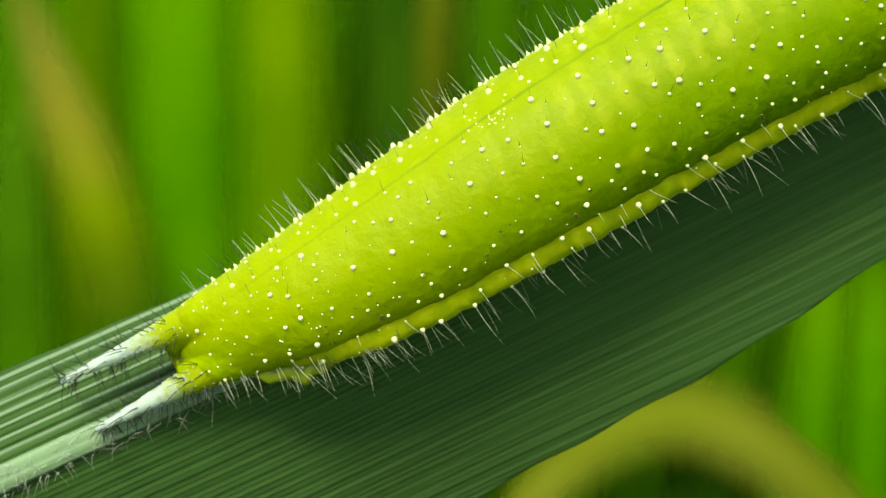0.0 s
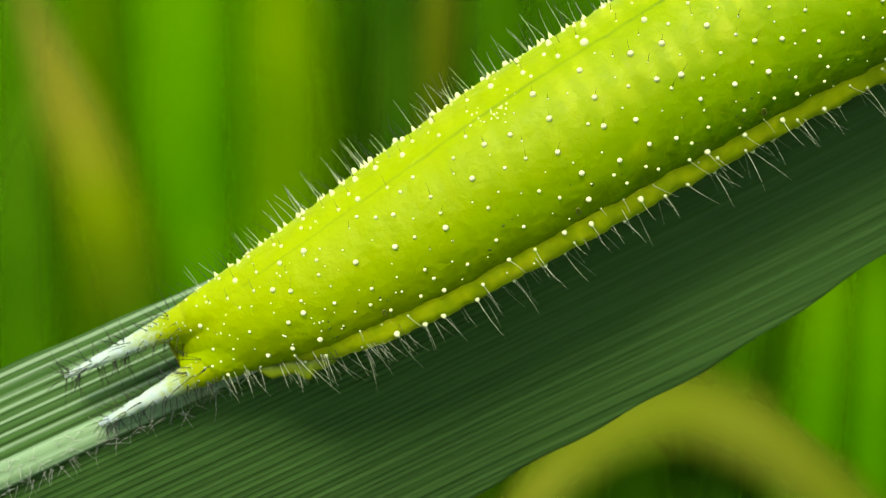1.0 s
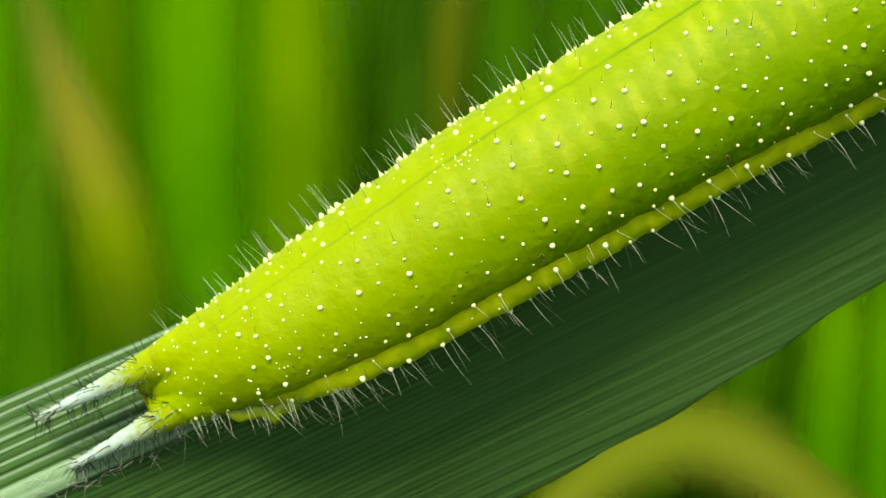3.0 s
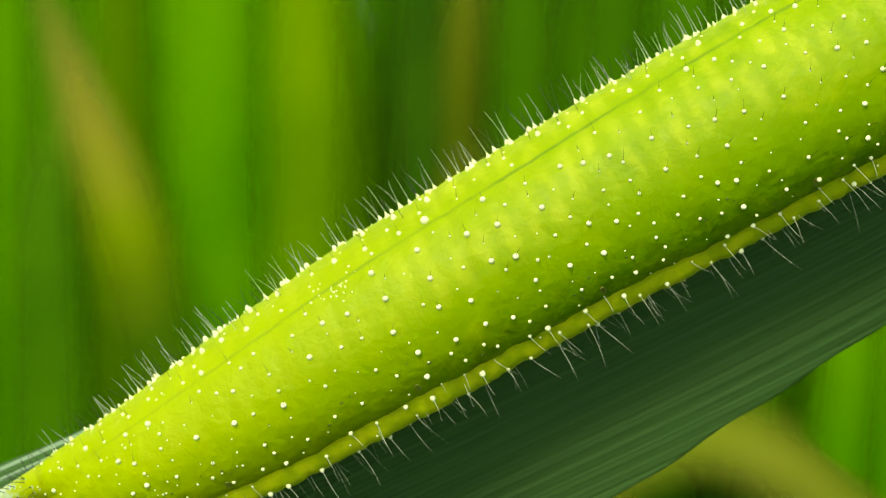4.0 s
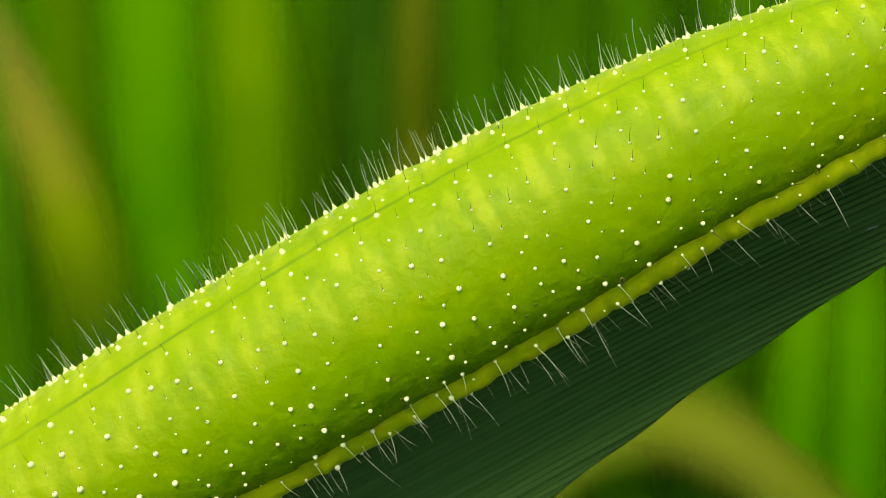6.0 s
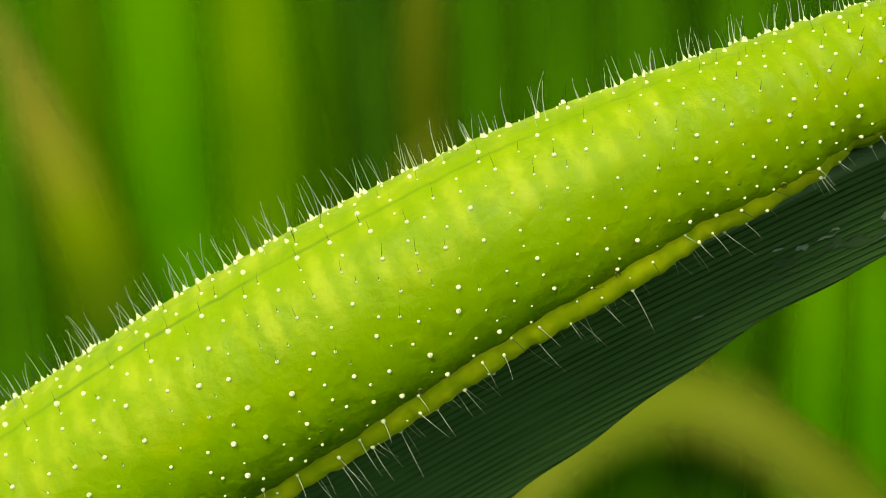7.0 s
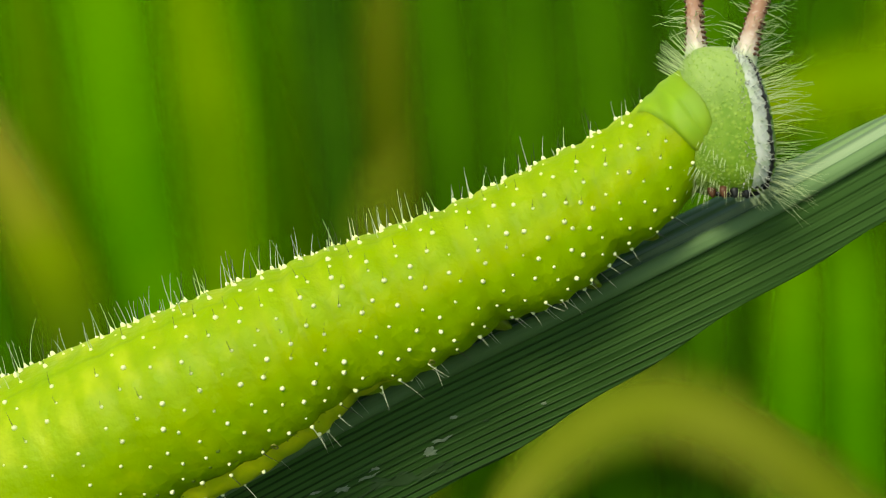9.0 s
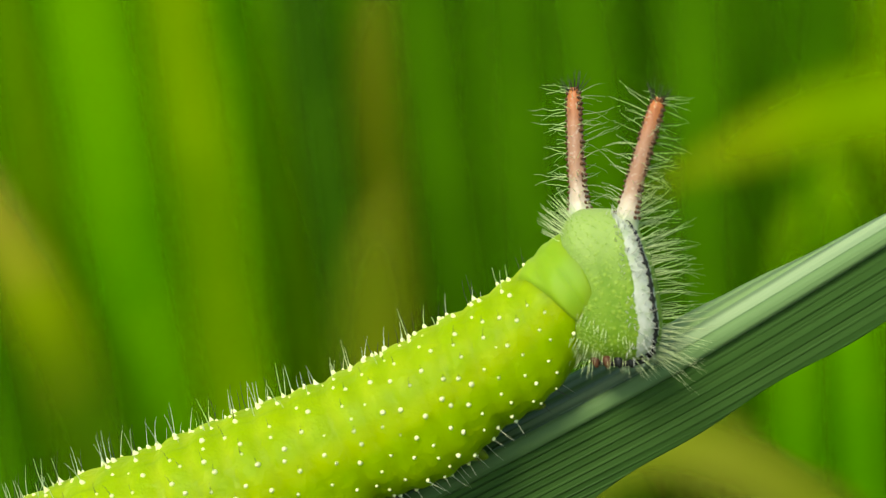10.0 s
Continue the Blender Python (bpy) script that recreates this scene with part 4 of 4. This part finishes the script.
        for k in range(190):
            t = rnd.uniform(0.22, 1.0)
            q = rnd.uniform(0, 2 * math.pi)
            out = u * math.cos(q) + w * math.sin(q)
            i = min(n - 1, int(t * n))
            root = path[i] + out * radii[i] * 0.95
            if k < 105:
                hairs.add(root, out + axis * rnd.uniform(-0.1, 0.45), rnd.uniform(0.35, 0.85) * MM, 0.0075 * MM, (0, 0, rnd.uniform(-0.35, 0.1)), 5, 0.05)
        for k in range(26):
            q = rnd.uniform(0, 2 * math.pi)
            out = u * math.cos(q) + w * math.sin(q)
            spikes.add(path[-2] + out * radii[-2] * 0.7, axis + out * rnd.uniform(0.2, 1.1), rnd.uniform(0.3, 0.55) * MM, 0.010 * MM)
        # dark beads in rows along the edges
        for side in (0.2, 2.3, 2.75):
            for k in range(26):
                t = 0.24 + 0.75 * k / 26 + rnd.uniform(-.01, .01)
                i = min(n - 1, int(t * n))
                q = side + rnd.uniform(-0.12, 0.12)
                out = u * math.cos(q) + w * math.sin(q)
                v2, f2 = dome(rnd.uniform(0.032, 0.05) * MM, 0.05 * MM, 6, 2)
                m = out.to_track_quat("Z", "Y").to_matrix()
                c = len(beads_v)
                beads_v += [path[i] + out * radii[i] * 0.97 + m @ Vector(p) for p in v2]
                beads_f += [tuple(p + c for p in g) for g in f2]
        part("horn_hair", hairs.mesh("horn_hair"), GREEN_HAIR, horn, "pale horn hairs", "stuff")
        part("horn_spike", spikes.mesh("horn_spike"), DARK_HAIR, horn, "stiff dark hairs at the tip", "stuff")
        part("bead", mesh_of("bead", beads_v, beads_f), BROWN, horn, "dark brown beads", "stuff")
    # short pale down along the white stripe
    down = Hairs()
    for k in range(170):
        al, el = rnd.uniform(8, 42), rnd.uniform(-58, 68)
        down.add(head_point(al, el) * MM, head_out(al, el) + Vector((rnd.uniform(-0.6, 0.3), 0, rnd.uniform(-0.5, 0.4))), rnd.uniform(0.10, 0.24) * MM, 0.010 * MM)
    part("down", down.mesh("down"), DOWN, head, "short whitish down", "stuff")
    # mouth
    lip = [head_point(al, -63 - 4 * math.cos(math.radians(al * 2)), 0.03) * MM for al in range(-30, 50, 6)]
    v, f, uv = tube(lip, [(0.035 + 0.03 * math.sin(math.pi * (i + 0.5) / len(lip))) * MM for i in range(len(lip))], 8)
    part("lip", mesh_of("lip", v, f, uv), FACE_BLACK, head, "black rim of the mouth")
    for x, y, mat in ((0.25, -0.85, FACE_BLACK), (0.5, -0.75, FACE_BLACK), (0.02, -0.9, BROWN), (-0.2, -0.8, BROWN), (0.72, -0.6, FACE_WHITE)):
        a = Vector((x, y, -1.34))
        v, f, uv = tube([(a + Vector((0.04 * t, -0.08 * t, -0.22 * t))) * MM for t in (0, 0.4, 0.75, 1)], [q * MM for q in (0.09, 0.09, 0.06, 0.03)], 10)
        part("mouthpart", mesh_of("mouthpart", v, f, uv), mat, head)
    for k in range(5):
        p = head_point(30 + 9 * k, -54 + 3 * (k % 2))
        v, f = dome(0.05 * MM, 0.05 * MM)
        eye = part("eye", mesh_of("eye", v, f), FACE_BLACK, head, "tiny black eye")
        eye.matrix_local = Matrix.LocRotScale(p * MM, head_out(30 + 9 * k, -54).to_track_quat("Z", "Y"), None)


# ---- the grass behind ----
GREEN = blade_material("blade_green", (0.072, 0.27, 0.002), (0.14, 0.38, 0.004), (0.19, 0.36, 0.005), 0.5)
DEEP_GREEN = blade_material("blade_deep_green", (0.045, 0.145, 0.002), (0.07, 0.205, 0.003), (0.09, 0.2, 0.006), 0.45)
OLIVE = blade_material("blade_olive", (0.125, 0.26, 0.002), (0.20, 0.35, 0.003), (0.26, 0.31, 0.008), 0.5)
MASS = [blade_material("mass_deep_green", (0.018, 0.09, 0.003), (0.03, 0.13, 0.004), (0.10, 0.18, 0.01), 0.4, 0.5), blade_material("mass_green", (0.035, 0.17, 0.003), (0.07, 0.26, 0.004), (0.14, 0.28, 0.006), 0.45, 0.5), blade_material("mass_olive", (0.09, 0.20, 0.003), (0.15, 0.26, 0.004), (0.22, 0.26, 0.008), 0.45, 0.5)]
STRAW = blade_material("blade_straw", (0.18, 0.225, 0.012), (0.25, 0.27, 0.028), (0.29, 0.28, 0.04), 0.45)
# low albedo that paints the shade of gaps between the stems
GAP_SHADE = blade_material("blade_gap_shade", (0.022, 0.078, 0.002), (0.038, 0.115, 0.003), (0.05, 0.12, 0.005), 0.35)
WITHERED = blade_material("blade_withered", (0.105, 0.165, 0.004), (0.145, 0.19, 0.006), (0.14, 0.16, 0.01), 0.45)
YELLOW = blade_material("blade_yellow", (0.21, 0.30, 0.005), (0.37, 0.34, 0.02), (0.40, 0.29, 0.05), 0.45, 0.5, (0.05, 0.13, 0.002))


def blade_mesh(points, width, turn=0.0, steps=24, rise=0.0):
    """A thin grass blade along a smooth line: slightly hollow across, tapering to its tip."""
    pts = [Vector(p) for p in points]
    ts = np.linspace(0, len(pts) - 1, steps)
    line = [Vector([float(curve_through(t, range(len(pts)), [p[a] for p in pts])) for a in range(3)]) for t in ts]
    verts, uvs = [], []
    for i, p in enumerate(line):
        t = i / (steps - 1)
        d = (line[min(i + 1, steps - 1)] - line[max(i - 1, 0)]).normalized()
        side = Vector((math.cos(turn), math.sin(turn), rise))
        side = (side - d * side.dot(d)).normalized()
        front = d.cross(side).normalized()
        w = width * 0.5 * min(1, 0.45 + 2.2 * t) * max(0.03, 1 - t ** 3.5)
        for x, f in ((-1, 0.09), (-0.6, 0.035), (-0.2, 0.0), (0.2, 0.0), (0.6, 0.035), (1, 0.09)):
            verts.append(p + side * (w * x) + front * (w * f))
            uvs.append((t, 0.5 + 0.5 * x))
    return mesh_of("grass_blade", verts, grid_faces(steps, 6, False), uvs)


def grass_blade(plant, points, width, mat, label, turn=0.0, rise=0.0):
    return part("leaf_blade", blade_mesh(points, width, turn, 24, rise), mat, plant, label)


def upright(plant, x, y, width, mat, label, lean=0.0, height=0.46, turn=0.0):
    root = (x * 0.5 + plant["root"] * 0.5, y - 0.01, -0.004)
    k = min(1.0, height / 0.42)
    return grass_blade(plant, [root, (x - lean * 0.14, y, 0.15 * k), (x, y, 0.29 * k), (x + lean * 0.1, y + 0.01, 0.39 * k), (x + lean * 0.25, y + 0.04, height)], width, mat, label, turn)


def grass_plant(x, label):
    plant = new("grass_plant")
    plant["root"] = x
    return tagged(plant, label, "grass", "grass plants behind the leaf")


def build_background():
    green, deep, olive, yellow = "green blade", "dark green blade", "olive ageing blade", "yellowing blade with a brown patch"
    p = grass_plant(-0.09, "tall grass with one yellowing blade, out of focus")
    grass_blade(p, [(-0.07, 0.25, -0.004), (-0.058, 0.245, 0.12), (-0.060, 0.245, 0.21), (-0.0675, 0.245, 0.283), (-0.080, 0.25, 0.326), (-0.096, 0.26, 0.366)], 0.033, YELLOW, yellow)
    upright(p, -0.091, 0.262, 0.031, DEEP_GREEN, deep, 0.05, 0.47)
    upright(p, -0.110, 0.255, 0.034, DEEP_GREEN, deep, 0.05, 0.47)
    upright(p, -0.090, 0.240, 0.030, DEEP_GREEN, deep, 0.02, 0.33)
    p = grass_plant(-0.045, "tall bright green grass, out of focus")
    upright(p, -0.034, 0.250, 0.030, OLIVE, olive, 0.02, 0.50)
    upright(p, -0.0555, 0.262, 0.039, GREEN, green, 0.03, 0.48, 0.2)
    upright(p, -0.0425, 0.275, 0.034, GREEN, green, -0.03, 0.47, -0.2)
    # the shade on this stand is put into its darker blade colours
    p = grass_plant(0.03, "tall green grass with shade put into its darker colours, out of focus")
    upright(p, 0.0125, 0.290, 0.036, DEEP_GREEN, deep, 0.0, 0.47, 0.3)
    upright(p, 0.030, 0.282, 0.034, DEEP_GREEN, deep, 0.06, 0.48)
    upright(p, 0.048, 0.272, 0.034, DEEP_GREEN, deep, -0.04, 0.45)
    upright(p, -0.013, 0.335, 0.044, WITHERED, "dull withered blade", 0.10, 0.36)
    # these two dark blades paint the shaded gap left of centre
    upright(p, -0.0115, 0.266, 0.024, GAP_SHADE, "dark blade painting a shaded gap", 0.03, 0.43)
    upright(p, -0.018, 0.42, 0.039, GAP_SHADE, "dark blade painting a shaded gap", 0.05, 0.42)
    upright(p, -0.012, 0.52, 0.090, DEEP_GREEN, deep, 0.0, 0.46)
    upright(p, -0.020, 0.37, 0.05, DEEP_GREEN, deep, 0.08, 0.40)
    p = grass_plant(0.09, "tall bright green grass, out of focus")
    upright(p, 0.0665, 0.262, 0.026, DEEP_GREEN, deep, 0.05, 0.44)
    upright(p, 0.0790, 0.250, 0.034, GREEN, green, 0.05, 0.30, 0.2)
    upright(p, 0.0935, 0.255, 0.034, GREEN, green, 0.02, 0.31, -0.2)
    upright(p, 0.112, 0.262, 0.034, OLIVE, olive, -0.05, 0.45)
    p = grass_plant(-0.02, "grass standing behind in soft light, out of focus")
    for k, x in enumerate((-0.118, -0.100, -0.082, -0.066, -0.049, -0.034, 0.020, 0.040, 0.058, 0.075, 0.092, 0.108, 0.125)):
        upright(p, x + 0.004 * math.sin(k * 2.1), 0.31 + 0.02 * math.sin(k * 1.7), 0.042, DEEP_GREEN if k > 5 else (GREEN, GREEN, OLIVE)[k % 3], deep if k > 5 else (green, green, olive)[k % 3], 0.16 * math.sin(k * 3.3), 0.45, 0.35 * math.sin(k * 1.3))
    p = grass_plant(0.0, "broad dark green grass further back, out of focus")
    # the fifth blade is darkest, to paint that gap further back
    for k in range(9):
        upright(p, -0.19 + 0.048 * k, 0.40 + 0.015 * math.sin(k * 2.3), 0.095, (GREEN, DEEP_GREEN, DEEP_GREEN, DEEP_GREEN, GAP_SHADE)[min(k, 4)] if k < 5 else DEEP_GREEN, green if k < 1 else deep, 0.10 * math.sin(k * 1.9), 0.45, 0.2 * math.sin(k))
    # three dark blades added where only a shaded gap stands
    upright(p, 0.0575, 0.268, 0.040, GAP_SHADE, "dark blade painting a shaded gap", 0.02, 0.33)
    upright(p, 0.0630, 0.260, 0.034, GAP_SHADE, "dark blade painting a shaded gap", 0.01, 0.31)
    upright(p, 0.0520, 0.274, 0.036, GAP_SHADE, "dark blade painting a shaded gap", -0.01, 0.32)
    upright(p, 0.045, 0.264, 0.060, DEEP_GREEN, deep, 0.0, 0.272)
    upright(p, -0.007, 0.244, 0.040, WITHERED, "dull withered blade", 0.05, 0.318)
    # blades that arch across
    p = grass_plant(0.25, "arching yellow and olive grass blades, out of focus")
    grass_blade(p, [(0.19, 0.24, -0.004), (0.122, 0.243, 0.183), (0.083, 0.246, 0.234), (0.062, 0.248, 0.2500), (0.046, 0.25, 0.2520), (0.029, 0.252, 0.242), (0.010, 0.254, 0.218), (-0.010, 0.257, 0.178), (-0.03, 0.26, 0.12)], 0.030, STRAW, "yellow arching blade", 1.57, 1.3)
    grass_blade(p, [(0.30, 0.22, -0.004), (0.20, 0.225, 0.25), (0.138, 0.235, 0.312), (0.100, 0.238, 0.321), (0.070, 0.24, 0.315), (0.038, 0.245, 0.300)], 0.034, OLIVE, "olive arching blade", 1.57, 1.5)
    # the mass of the field
    rnd = random.Random(4)
    for name, count, mat in (("grass_mass", 2200, MASS[0]), ("grass_mass", 1600, MASS[1]), ("grass_mass", 450, MASS[2])):
        verts, faces, uvs = [], [], []
        for k in range(count):
            # a round stand of grass with a small clearing about the perch
            away, turn_to = 0.47 + 2.5 * rnd.random() ** 1.6, rnd.uniform(0, 2 * math.pi)
            x, y = away * math.cos(turn_to), away * math.sin(turn_to)
            h = rnd.uniform(0.22, 0.42) if y > 0.3 else rnd.uniform(0.16, 0.28)
            lean, turn = rnd.uniform(-0.12, 0.12), rnd.uniform(-1, 1)
            w = rnd.uniform(0.018, 0.036)
            base = len(verts)
            side = Vector((math.cos(turn), math.sin(turn), 0))
            for i in range(7):
                t = i / 6
                p = Vector((x + lean * t * t, y + 0.03 * t * t, -0.01 + h * t - 0.06 * h * t**4))
                ww = w * 0.5 * max(0.05, 1 - t**3)
                for q, f in ((-1, 0.25), (0, 0), (1, 0.25), (0, 0.08)):
                    verts.append(p + side * ww * q + Vector((-side.y, side.x, 0)) * ww * f)
                    uvs.append((t * 0.8, 0.5 + 0.5 * q))
            for i in range(6):
                for j in range(4):
                    m = base + 4 * i
                    faces.append((m + j, m + (j + 1) % 4, m + 4 + (j + 1) % 4, m + 4 + j))
        ob = new(name, mesh_of(name, verts, faces, uvs))
        ob.data.materials.append(mat)
        tagged(ob, "dense stand of tall grass, out of focus", "grass", "", "stuff")


build_ground()
build_background()
build_leaf()
build_films()
build_caterpillar()
